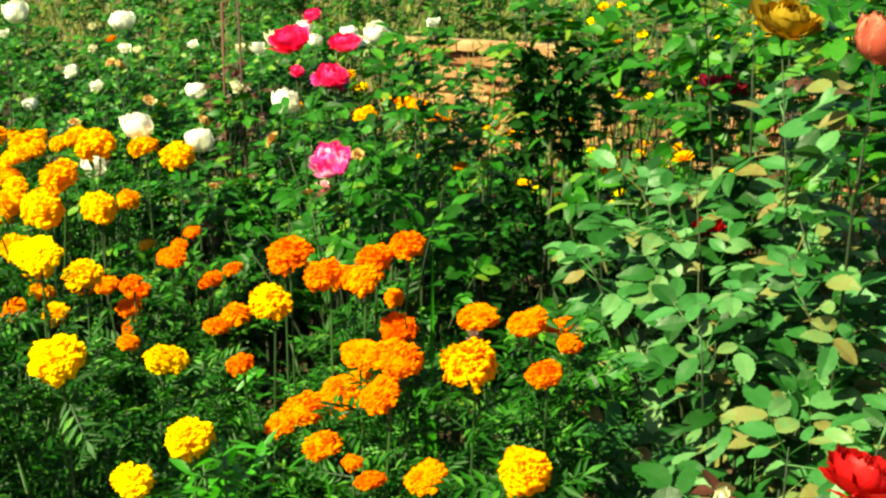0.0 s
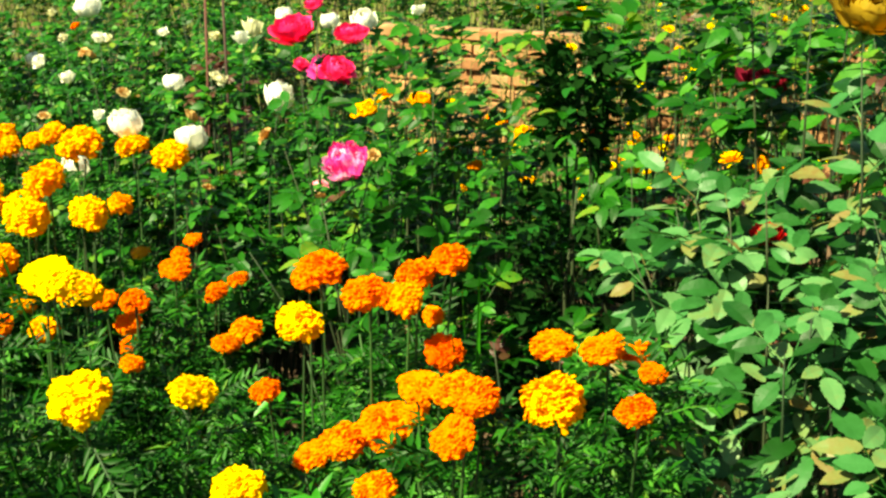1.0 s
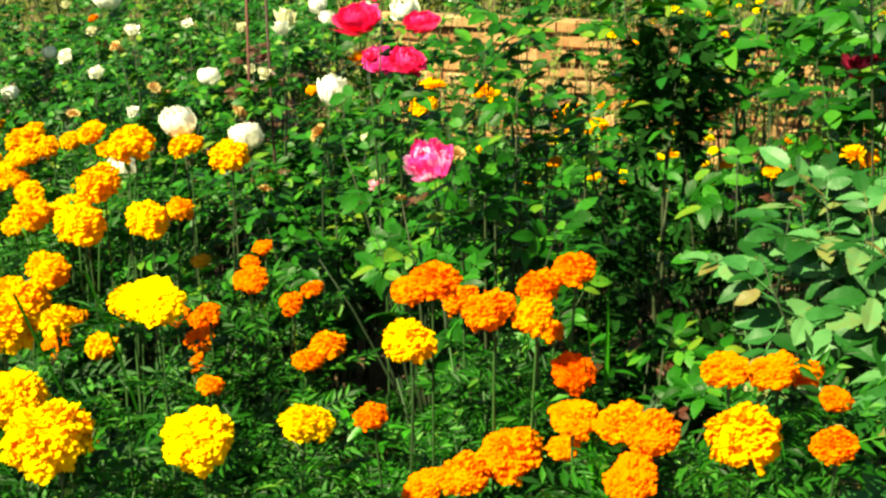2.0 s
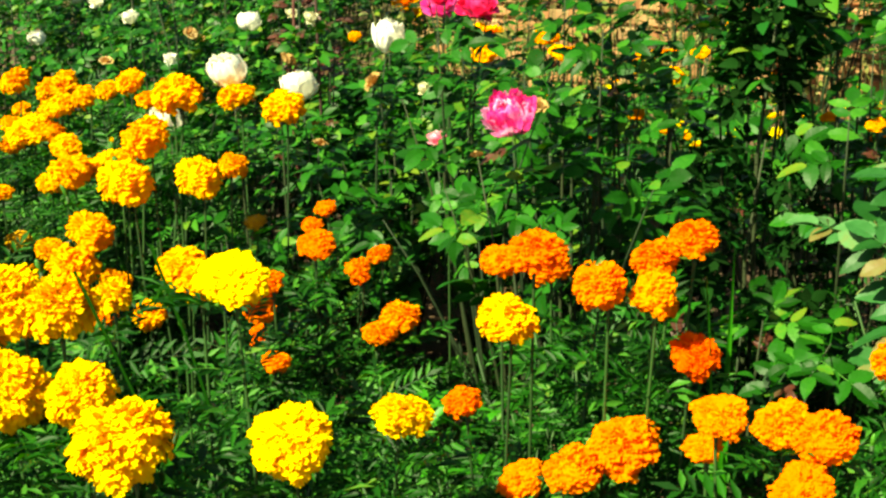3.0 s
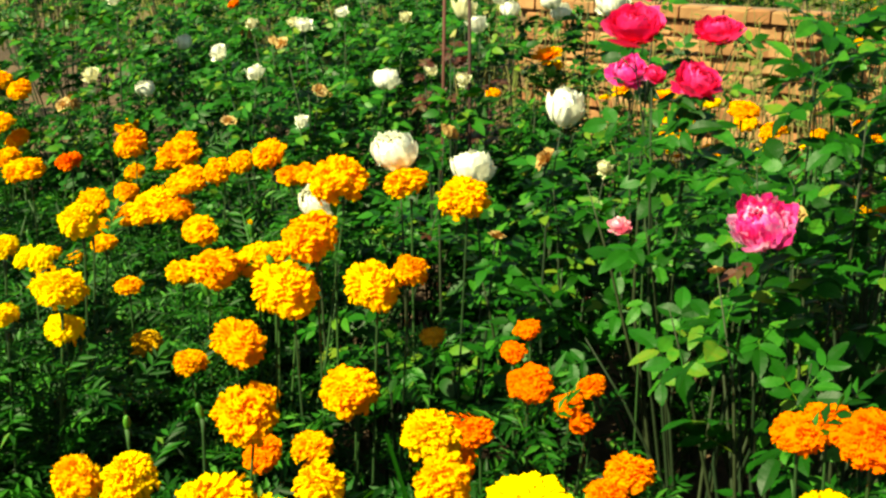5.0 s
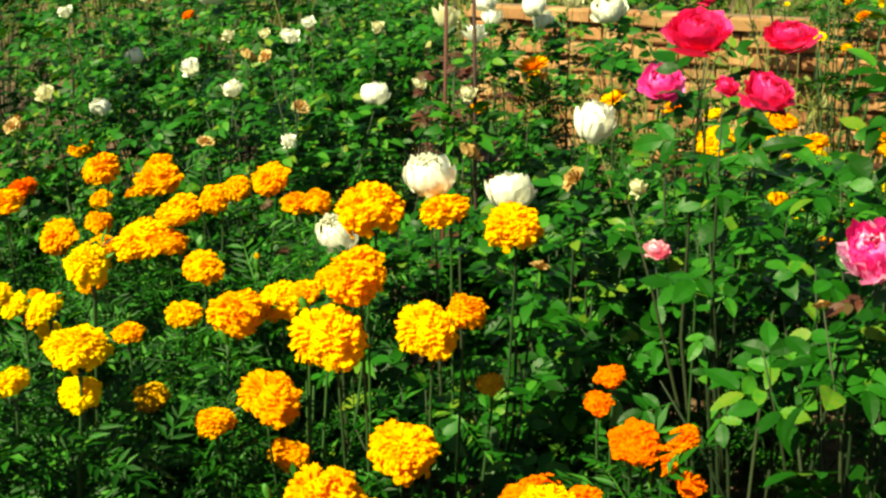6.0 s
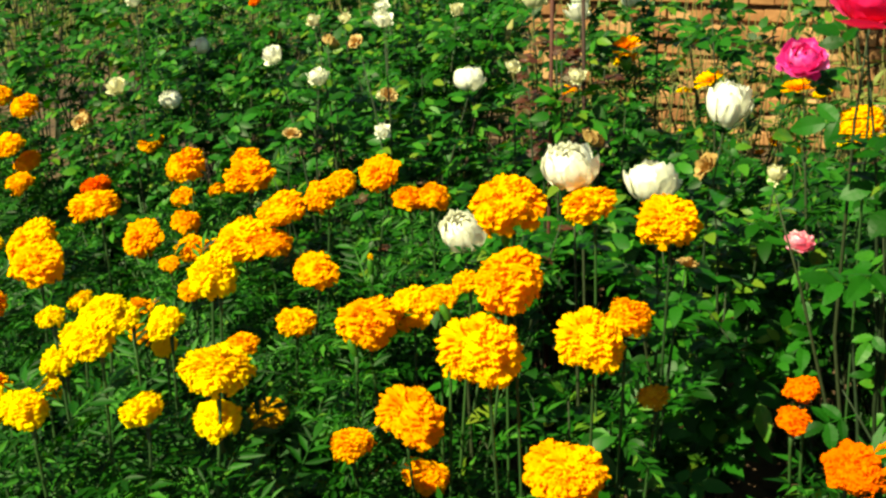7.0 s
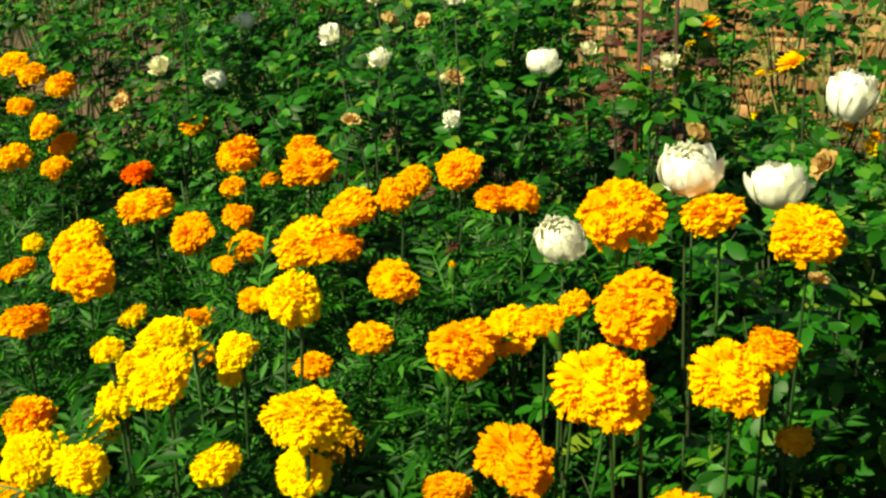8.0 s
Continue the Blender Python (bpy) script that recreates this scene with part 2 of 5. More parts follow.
# ---- flower heads, one unit wide ----
def marigold_head_mesh(seed, material, petals=380):
    r = random.Random(seed)
    g = Geo()
    # the dark core between the petals
    core, faces = [], []
    for i in range(7):
        th = math.pi * 0.72 * i / 6
        for k in range(10):
            w = 2 * math.pi * k / 10
            core.append((0.41 * math.sin(th) * math.cos(w), 0.41 * math.sin(th) * math.sin(w), 0.38 * math.cos(th)))
    for i in range(6):
        for k in range(10):
            j = (k + 1) % 10
            faces.append((i * 10 + k, (i + 1) * 10 + k, (i + 1) * 10 + j, i * 10 + j))
    g.add(core, faces)
    golden = math.pi * (3 - math.sqrt(5))
    lobes = [(r.uniform(0, 6.28), r.uniform(0.02, 0.08)) for _ in range(3)]
    for i in range(petals):
        u = (i + 0.5) / petals
        th = math.acos(1 - u * (1 - math.cos(math.radians(122)))) + r.uniform(-0.08, 0.08)
        ph = i * golden + r.uniform(-0.2, 0.2)
        n = Vector((math.sin(th) * math.cos(ph), math.sin(th) * math.sin(ph), 0.95 * math.cos(th)))
        out = Vector((math.cos(th) * math.cos(ph), math.cos(th) * math.sin(ph), -math.sin(th)))
        side = n.cross(out).normalized()
        reach = 0.5 * (1 + sum(a * math.cos((k + 1) * ph + p) for k, (p, a) in enumerate(lobes)) + 0.24 * noise.noise(n * 2.4 + Vector((seed, 0, 0)))) * r.uniform(0.88, 1.05)
        w = r.uniform(0.042, 0.070) * (1.15 if th > 1.3 else 1.0) * (0.82 if petals > 600 else 1.0)
        yaw = r.gauss(0, 0.35 + 0.9 * max(0, 1 - th))
        side2 = (side * math.cos(yaw) + out * math.sin(yaw)).normalized()
        out2 = (out * math.cos(yaw) - side * math.sin(yaw)).normalized()
        curl = r.uniform(0.02, 0.09) + 0.03 * max(0, th - 1.0)
        # the lowest petals hang down round the stem like a skirt
        hang = Vector((0, 0, -max(0, th - 1.15) * r.uniform(0.02, 0.20)))
        b = n * 0.33
        mid = n * (reach * 0.86) + hang * 0.5
        tip = n * (reach * r.uniform(0.95, 1.03)) + out2 * curl + hang
        wave = r.uniform(0, 6.28)
        verts = [b, mid - side2 * w * 0.72 + out2 * 0.012, mid + out2 * 0.03, mid + side2 * w * 0.72 + out2 * 0.012]
        for k in range(5):
            t = k / 2 - 1
            ruffle = 0.020 * math.sin(wave + 2.9 * k) + r.uniform(-0.008, 0.008)
            verts.append(tip + side2 * w * t - n * (0.030 * t * t) + n * (0.013 if k % 2 == 0 else -0.006) + out2 * ruffle)
        g.add([tuple(v) for v in verts], [(0, 2, 1), (0, 3, 2), (1, 2, 5, 4), (2, 6, 5), (2, 7, 6), (2, 3, 8, 7)])
    return g.mesh("marigold_head", material)


def petal_grid(g, r, ang, base_r, open_angle, length, width, z0, curl, rough, cup):
    """One cupped rose petal."""
    nu, nv = 5, 5
    verts = []
    c, s = math.cos(ang), math.sin(ang)
    for j in range(nv):
        v = j / (nv - 1)
        flare = open_angle * (0.25 + 0.75 * v) + curl * max(0, v - 0.6) * 2.4
        bowl = open_angle * 1.5 * (1 - v) - 0.25 * open_angle * v
        a = flare * (1 - cup) + bowl * cup
        if j:
            rad, h = rad + length / (nv - 1) * math.sin(a), h + length / (nv - 1) * math.cos(a)
        else:
            rad, h = base_r, z0
        half = width * (0.35 + 0.65 * math.sin(math.pi * min(v * 0.62 + 0.08, 0.5))) * (1 if v < 0.9 else 0.82)
        for i in range(nu):
            u = 2 * i / (nu - 1) - 1
            wob = r.uniform(-1, 1) * rough * v
            x = rad - 0.25 * half * u * u * (1 - 0.6 * v) + wob
            y = half * u
            z = h - 0.10 * length * u * u * v + r.uniform(-1, 1) * rough * v
            verts.append((x * c - y * s, x * s + y * c, z))
    faces = [(j * nu + i, j * nu + i + 1, (j + 1) * nu + i + 1, (j + 1) * nu + i) for j in range(nv - 1) for i in range(nu - 1)]
    g.add(verts, faces)


def rose_head_mesh(seed, material, openness=1.0, layers=6, rough=0.012, droop=0.0, cup=0.3):
    """A double rose about one unit wide, its base at z = -0.3."""
    r = random.Random(seed)
    g = Geo()
    for k in range(layers):
        f = k / (layers - 1)
        n = 3 + k
        for i in range(n):
            a = 2 * math.pi * i / n + k * 1.1 + r.uniform(-0.2, 0.2)
            angle = math.radians((6 + 62 * f ** 1.15 * openness + 60 * droop * f) * r.uniform(0.85, 1.12))
            petal_grid(g, r, a, 0.02 + 0.10 * f, angle, (0.50 - 0.03 * f + 0.16 * cup * f) * r.uniform(0.88, 1.08), 0.15 + 0.15 * f, -0.28 + 0.03 * (1 - f), 0.5 * f * openness, rough, cup * r.uniform(0.8, 1.1))
    return g.mesh("rose_head", material)


def cupped_rose_mesh(seed, material, open_way=0.0, squash=0.95, ruffle=0.02, layers=7, flare=0.05, more=0, loose=0.0, dome=0.05):
    """A double rose about one unit wide, its base at z = -0.45: shells of cupped petals. open_way 0 is a ball, 1 a wide bowl; dome lifts the heart."""
    r = random.Random(seed)
    g = Geo()
    nu, nv = 7, 6
    for k in range(layers):
        f = k / (layers - 1)
        shell = 0.13 + 0.35 * f ** 0.85
        n = 3 + int(round((2.6 + more) * f))
        for i in range(n):
            mid = 2 * math.pi * i / n + 1.3 * k + r.uniform(-0.25, 0.25)
            half = math.pi / n * r.uniform(1.2, 1.7)
            rim = math.radians(24 + 34 * f + 40 * open_way * f + r.uniform(-12, 10))
            lean, swell, phase = r.uniform(-0.10, 0.12) * f, r.uniform(0.86, 1.10), r.uniform(0, 6.28)
            if f > 0.6 and r.random() < loose:
                rim += math.radians(r.uniform(25, 60))
            verts = []
            for j in range(nv):
                v = j / (nv - 1)
                th = math.radians(172) * (1 - v) + rim * v
                for q in range(nu):
                    u = 2 * q / (nu - 1) - 1
                    narrow = 1 - 0.2 * v ** 4
                    w = mid + half * u * narrow * (0.6 + 0.4 * math.sin(math.pi * min(0.5, 0.7 * v + 0.05)))
                    drop = (0.05 + 0.10 * f) * u * u * v * v
                    rad = shell * swell * (1 + flare * max(0, v - 0.7) * 3.3 * (0.4 + f)) * (1 + lean * v)
                    rad += ruffle * v * v * (math.sin(3.1 * u + phase) + 0.8 * math.sin(7.3 * u + 2 * phase) + r.uniform(-0.5, 0.5))
                    t2 = th + drop
                    verts.append((rad * math.sin(t2) * math.cos(w), rad * math.sin(t2) * math.sin(w),
                                  squash * (rad * math.cos(t2) * 0.92 + dome * (1 - f)) + ruffle * 0.7 * v * r.uniform(-1, 1)))
            g.add(verts, [(j * nu + q, j * nu + q + 1, (j + 1) * nu + q + 1, (j + 1) * nu + q) for j in range(nv - 1) for q in range(nu - 1)])
    return g.mesh("rose_head", material)


def calyx_mesh():
    g = Geo()
    prof = [(0.03, -0.34), (0.10, -0.30), (0.15, -0.20), (0.17, -0.08), (0.13, 0.0)]
    verts, faces = [], []
    for rad, z in prof:
        for k in range(8):
            w = 2 * math.pi * k / 8
            verts.append((rad * math.cos(w) * (1 + 0.08 * (k % 2)), rad * math.sin(w) * (1 + 0.08 * (k % 2)), z))
    for i in range(len(prof) - 1):
        for k in range(8):
            j = (k + 1) % 8
            faces.append((i * 8 + k, i * 8 + j, (i + 1) * 8 + j, (i + 1) * 8 + k))
    faces.append(tuple(range(7, -1, -1)))
    g.add(verts, faces)
    return g.mesh("calyx", CALYX)


def sepal_mesh():
    g = Geo()
    g.tube([(0, 0, -0.44), (0, 0, -0.36), (0, 0, -0.28)], [0.03, 0.09, 0.06], 6)
    for k in range(5):
        m = Matrix.Rotation(2 * math.pi * k / 5, 4, "Z")
        g.add([(0.04, 0, -0.3), (0.2, -0.05, -0.3), (0.2, 0.05, -0.3), (0.38, 0, -0.38)], [(0, 1, 3, 2)], m)
    return g.mesh("sepals", CALYX)


def bud_mesh():
    g = Geo()
    g.tube([(0, 0, -0.4), (0, 0, -0.2), (0, 0, 0.1), (0, 0, 0.3), (0, 0, 0.38)], [0.10, 0.2, 0.24, 0.17, 0.1], 8)
    return g.mesh("bud", CALYX)


def bud_tip_mesh():
    """The first petals that push out of a bud."""
    g = Geo()
    r = random.Random(9)
    for k in range(14):
        m = Matrix.Rotation(2.4 * k, 4, "Z")
        a, h = 0.04 + 0.10 * k / 14, 0.52 + r.uniform(-0.05, 0.04)
        g.add([(a, -0.05, 0.28), (a, 0.05, 0.28), (a * 1.5, 0.06, h), (a * 1.5, -0.06, h)], [(0, 1, 2, 3)], m)
    return g.mesh("petal_tip", PETAL["Y"], False)


HEADS = {c: [marigold_head_mesh(20 + k, PETAL["G"], 520 if k < 6 else 240 if k < 8 else 880) for k in range(10)] for c in "G"}
for c in "YHODB":
    HEADS[c] = [recoloured(me, PETAL[c]) for me in HEADS["G"]]


def daisy_mesh():
    g = Geo()
    r = random.Random(4)
    for ring, n, tilt in ((0.5, 17, 0.3), (0.46, 15, 0.6), (0.38, 12, 0.95), (0.26, 8, 1.25)):
        for k in range(n):
            m = Matrix.Rotation(2 * math.pi * k / n + ring, 4, "Z") @ Matrix.Rotation(-tilt + r.uniform(-0.15, 0.15), 4, "Y")
            g.add([(0.03, 0, 0), (ring * 0.6, -0.07, 0.02), (ring * 0.6, 0.07, 0.02), (ring, -0.03, 0), (ring, 0.03, 0)], [(0, 1, 2), (1, 3, 4, 2)], m)
    return g.mesh("daisy_head", PETAL["Y"], False)


DAISY = daisy_mesh()
DAISY_ORANGE = recoloured(DAISY, PETAL["G"])
HEADS["E"], HEADS["F"] = [DAISY_ORANGE] * 10, [DAISY] * 10
CALYX_MESH, SEPALS, BUD, BUD_TIP = calyx_mesh(), sepal_mesh(), bud_mesh(), bud_tip_mesh()
FULL = [cupped_rose_mesh(k, PETAL["W"], -0.30 + 0.10 * k, 0.95 + 0.03 * k, 0.038, 9, 0.04, 2, 0.25, 0.12) for k in range(4)]
RAGGED = [cupped_rose_mesh(60 + k, PETAL["W"], 0.1 + 0.3 * (k % 2), 1.05 + 0.12 * k, 0.075, 5, 0.22, 0, 0.5) for k in range(4)]
OPEN = [cupped_rose_mesh(10 + k, PETAL["R"], 0.80, 0.80, 0.034, 8, 0.16, 1, 0.25) for k in range(3)]
RUFFLED = [cupped_rose_mesh(16 + k, PETAL["K"], 0.45, 1.05, 0.056, 10, 0.12, 5, 0.2, 0.10) for k in range(2)]
WITHERED = [rose_head_mesh(30 + k, PETAL["T"], 0.8, 4, 0.06, 0.5) for k in range(3)]
ROSES = {"W": FULL, "C": [recoloured(m, PETAL["C"]) for m in RAGGED], "T": WITHERED, "R": OPEN,
         "P": [recoloured(m, PETAL["P"]) for m in OPEN], "U": FULL[2:], "K": RUFFLED, "N": [recoloured(m, PETAL["N"]) for m in OPEN], "S": [recoloured(m, PETAL["S"]) for m in OPEN],
         "M": [recoloured(m, PETAL["M"]) for m in OPEN], "V": [recoloured(m, PETAL["V"]) for m in OPEN],
         "X": [recoloured(m, PETAL["X"]) for m in FULL]}


# ---- leaves ----
def leaflet(length, width, fold, droop, fine=False, simple=False):
    """One leaflet along x; a fine one has a toothed, wavy edge."""
    if fine:
        rows = [(0.06, 0.40), (0.15, 0.74), (0.20, 0.70), (0.31, 0.97), (0.36, 0.90), (0.48, 1.02), (0.53, 0.91), (0.65, 0.88), (0.69, 0.75), (0.80, 0.62), (0.84, 0.48), (0.93, 0.27)]
    elif simple:
        rows = [(0.24, 0.90), (0.64, 0.84)]
    else:
        rows = [(0.10, 0.58), (0.32, 1.0), (0.60, 0.86), (0.84, 0.44)]
    last = 3 * len(rows) - 2
    verts = [(0, 0, 0)]
    for k, (v, w) in enumerate(rows):
        x, h = length * v, -droop * length * v * v
        wave = 0.05 * width * math.sin(9 * v + 40 * fold) if fine else 0
        verts += [(x, -width * w, h + fold * width * w + wave), (x, 0, h), (x, width * w, h + fold * width * w - 0.7 * wave)]
    verts.append((length, 0, -droop * length))
    faces = [(0, 2, 1), (0, 3, 2)]
    for k in range(len(rows) - 1):
        a, b = 1 + 3 * k, 4 + 3 * k
        faces += [(a, a + 1, b + 1, b), (a + 1, a + 2, b + 2, b + 1)]
    faces += [(last, last + 1, last + 3), (last + 1, last + 2, last + 3)]
    return verts, faces


def rose_leaf_parts(seed, count=5, fine=False, simple=False):
    """A compound rose leaf, one unit long along x, seen from above along z."""
    r = random.Random(seed)
    g = Geo()
    g.tube([(0, 0, 0), (0.62, 0, 0.02)], [0.012, 0.007], 3)
    pairs = [(0.30, 0.36), (0.52, 0.42)] if count == 5 else [(0.45, 0.40)]
    for x, size in pairs:
        for s in (-1, 1):
            v, f = leaflet(size * r.uniform(0.85, 1.1), size * r.uniform(0.23, 0.32), r.uniform(0.05, 0.3), r.uniform(0.05, 0.35), fine, simple)
            m = Matrix.Translation((x, 0, 0.025)) @ Matrix.Rotation(s * radians(r.uniform(52, 75)), 4, "Z") @ Matrix.Rotation(radians(r.uniform(-25, 25)), 4, "X")
            g.add(v, f, m)
    v, f = leaflet(0.5 * r.uniform(0.9, 1.1), 0.5 * r.uniform(0.25, 0.33), r.uniform(0.05, 0.3), r.uniform(0.1, 0.4), fine, simple)
    g.add(v, f, Matrix.Translation((0.6, 0, 0.02)) @ Matrix.Rotation(radians(r.uniform(-20, 20)), 4, "X"))
    return np.concatenate(g.v), g.f


def marigold_leaf_parts(seed):
    """A feathery marigold leaf, one unit long along x."""
    r = random.Random(seed)
    g = Geo()
    g.add([(0, -0.012, 0), (0, 0.012, 0), (0.5, -0.01, 0.04), (0.5, 0.01, 0.04), (0.85, 0, -0.02)], [(0, 1, 3, 2), (2, 3, 4)])
    for k in range(6):
        x = 0.16 + 0.13 * k
        size = 0.34 * (1 - abs(k - 2.3) * 0.12)
        for s in (-1, 1):
            d, w, up = size * r.uniform(0.8, 1.15), size * r.uniform(0.10, 0.16), r.uniform(-0.06, 0.05)
            z = 0.04 - 0.06 * (k / 5) ** 2
            m = Matrix.Translation((x, 0, z)) @ Matrix.Rotation(s * radians(r.uniform(42, 62)), 4, "Z") @ Matrix.Rotation(radians(r.uniform(-35, 35)), 4, "X")
            g.add([(0, 0, 0), (d * 0.45, -w, up * 0.4 + 0.02), (d * 0.45, w, up * 0.4 + 0.02), (d, 0, up - 0.03)], [(0, 3, 1), (0, 2, 3)], m)
    g.add([(0.8, 0, -0.01), (0.95, -0.04, -0.01), (0.95, 0.04, -0.01), (1.12, 0, -0.06)], [(0, 2, 1), (1, 2, 3)])
    return np.concatenate(g.v), g.f


ROSE_LEAVES = [rose_leaf_parts(k, 5 if k < 5 else 3) for k in range(7)]
FAR_LEAVES = [rose_leaf_parts(k, 5 if k < 5 else 3, False, True) for k in range(7)]
MARIGOLD_LEAVES = [marigold_leaf_parts(k) for k in range(5)]


def leaf_mesh(parts, material):
    g = Geo()
    g.add(*parts)
    return g.mesh("leaf", material, False)


FINE_LEAVES = [rose_leaf_parts(k, 5 if k < 5 else 3, True) for k in range(8)]
ROSE_LEAF_MESHES = [leaf_mesh(p, ROSE_LEAF) for p in FINE_LEAVES]
BROAD_LEAF_MESHES = [leaf_mesh(p, BROAD_LEAF) for p in FINE_LEAVES]
YOUNG_LEAF_MESHES = [leaf_mesh(p, YOUNG_LEAF) for p in ROSE_LEAVES[:3]]


def leaf_pose(r, at, heading, size, lift=0.15, wild=0.45):
    """A leaf at a node: it points along heading (radians), lies about flat, and is tilted a little."""
    return (Matrix.Translation(at) @ Matrix.Rotation(heading, 4, "Z") @ Matrix.Rotation(-lift + r.gauss(0, wild * 0.7), 4, "Y")
            @ Matrix.Rotation(r.gauss(0, wild), 4, "X") @ Matrix.Diagonal((size, size, size, 1)))


def turned_to_sun(m, share):
    """The same pose with the leaf's face turned part of the way towards the sun."""
    at, q, size = m.decompose()
    up = q @ Vector((0, 0, 1))
    return Matrix.LocRotScale(at, Quaternion().slerp(up.rotation_difference(SUN_FROM), share) @ q, size)


def marigold_bush_meshes(seed):
    """Branches and feathery leaves of one plant: 0.2 m in radius, 0.62 m high."""
    r = random.Random(seed)
    twigs, leaves = Geo(), Geo()
    for b in range(17):
        a, reach, top = 2.4 * b + r.uniform(-0.3, 0.3), 0.22 * math.sqrt((b + 0.5) / 17), r.uniform(0.46, 0.64)
        pts = [(reach * f ** 1.3 * math.cos(a) + r.uniform(-0.01, 0.01), reach * f ** 1.3 * math.sin(a) + r.uniform(-0.01, 0.01), top * f) for f in (0, 0.35, 0.7, 1)]
        twigs.tube(pts, [0.0045, 0.0038, 0.003, 0.002], 4)
        for k in range(8):
            f = 0.42 + 0.58 * (k + r.random() * 0.8) / 8
            i = min(2, int(f * 3))
            p = Vector(pts[i]).lerp(Vector(pts[i + 1]), f * 3 - i)
            head = a + k * 1.57 + r.uniform(-0.6, 0.6)
            leaves.add(*r.choice(MARIGOLD_LEAVES), leaf_pose(r, p, head, r.uniform(0.07, 0.115), r.uniform(0.1, 0.8), 0.4))
    n = len(leaves.f)
    leaves.add(np.concatenate(twigs.v), twigs.f)
    return leaves.mesh("foliage", MARIGOLD_LEAF, True, STEM, n)


BUSHES = [marigold_bush_meshes(40 + k) for k in range(5)]
MARIGOLD_LABEL = {"H": "large honey-yellow pompon marigold plant with feathery leaves", "Y": "lemon-yellow pompon marigold plant with feathery dark green leaves", "G": "golden-yellow pompon marigold plant with feathery dark leaves",
                  "O": "bright orange pompon marigold plant with feathery green leaves"}


PLANTS, BLOOMS = [], []


def marigold(colour, x, y, top, heads, wide=1.0):
    """Notes a marigold plant whose leaves reach up to top. heads: offset in x and y, height, width, and a colour of its own where it has one."""
    PLANTS.append((colour, x, y, top, heads, wide))
    BLOOMS.extend((x + h[0], y + h[1], h[2], h[3]) for h in heads if h[3] > 0.026)


# roughly towards the camera, so leaves don't hide blooms in its view
CAMERA_SIDE = Vector((-0.12, -0.90, 0.42)).normalized()


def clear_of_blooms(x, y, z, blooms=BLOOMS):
    """Keeps leaves off each bloom, and off its lines to camera and sun."""
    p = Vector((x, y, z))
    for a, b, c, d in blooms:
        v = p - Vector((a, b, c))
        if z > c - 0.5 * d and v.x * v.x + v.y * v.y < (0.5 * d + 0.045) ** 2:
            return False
        for way, reach in ((CAMERA_SIDE, 0.45), (SUN_FROM, 0.3)):
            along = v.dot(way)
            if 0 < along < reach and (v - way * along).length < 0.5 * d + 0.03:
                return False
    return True


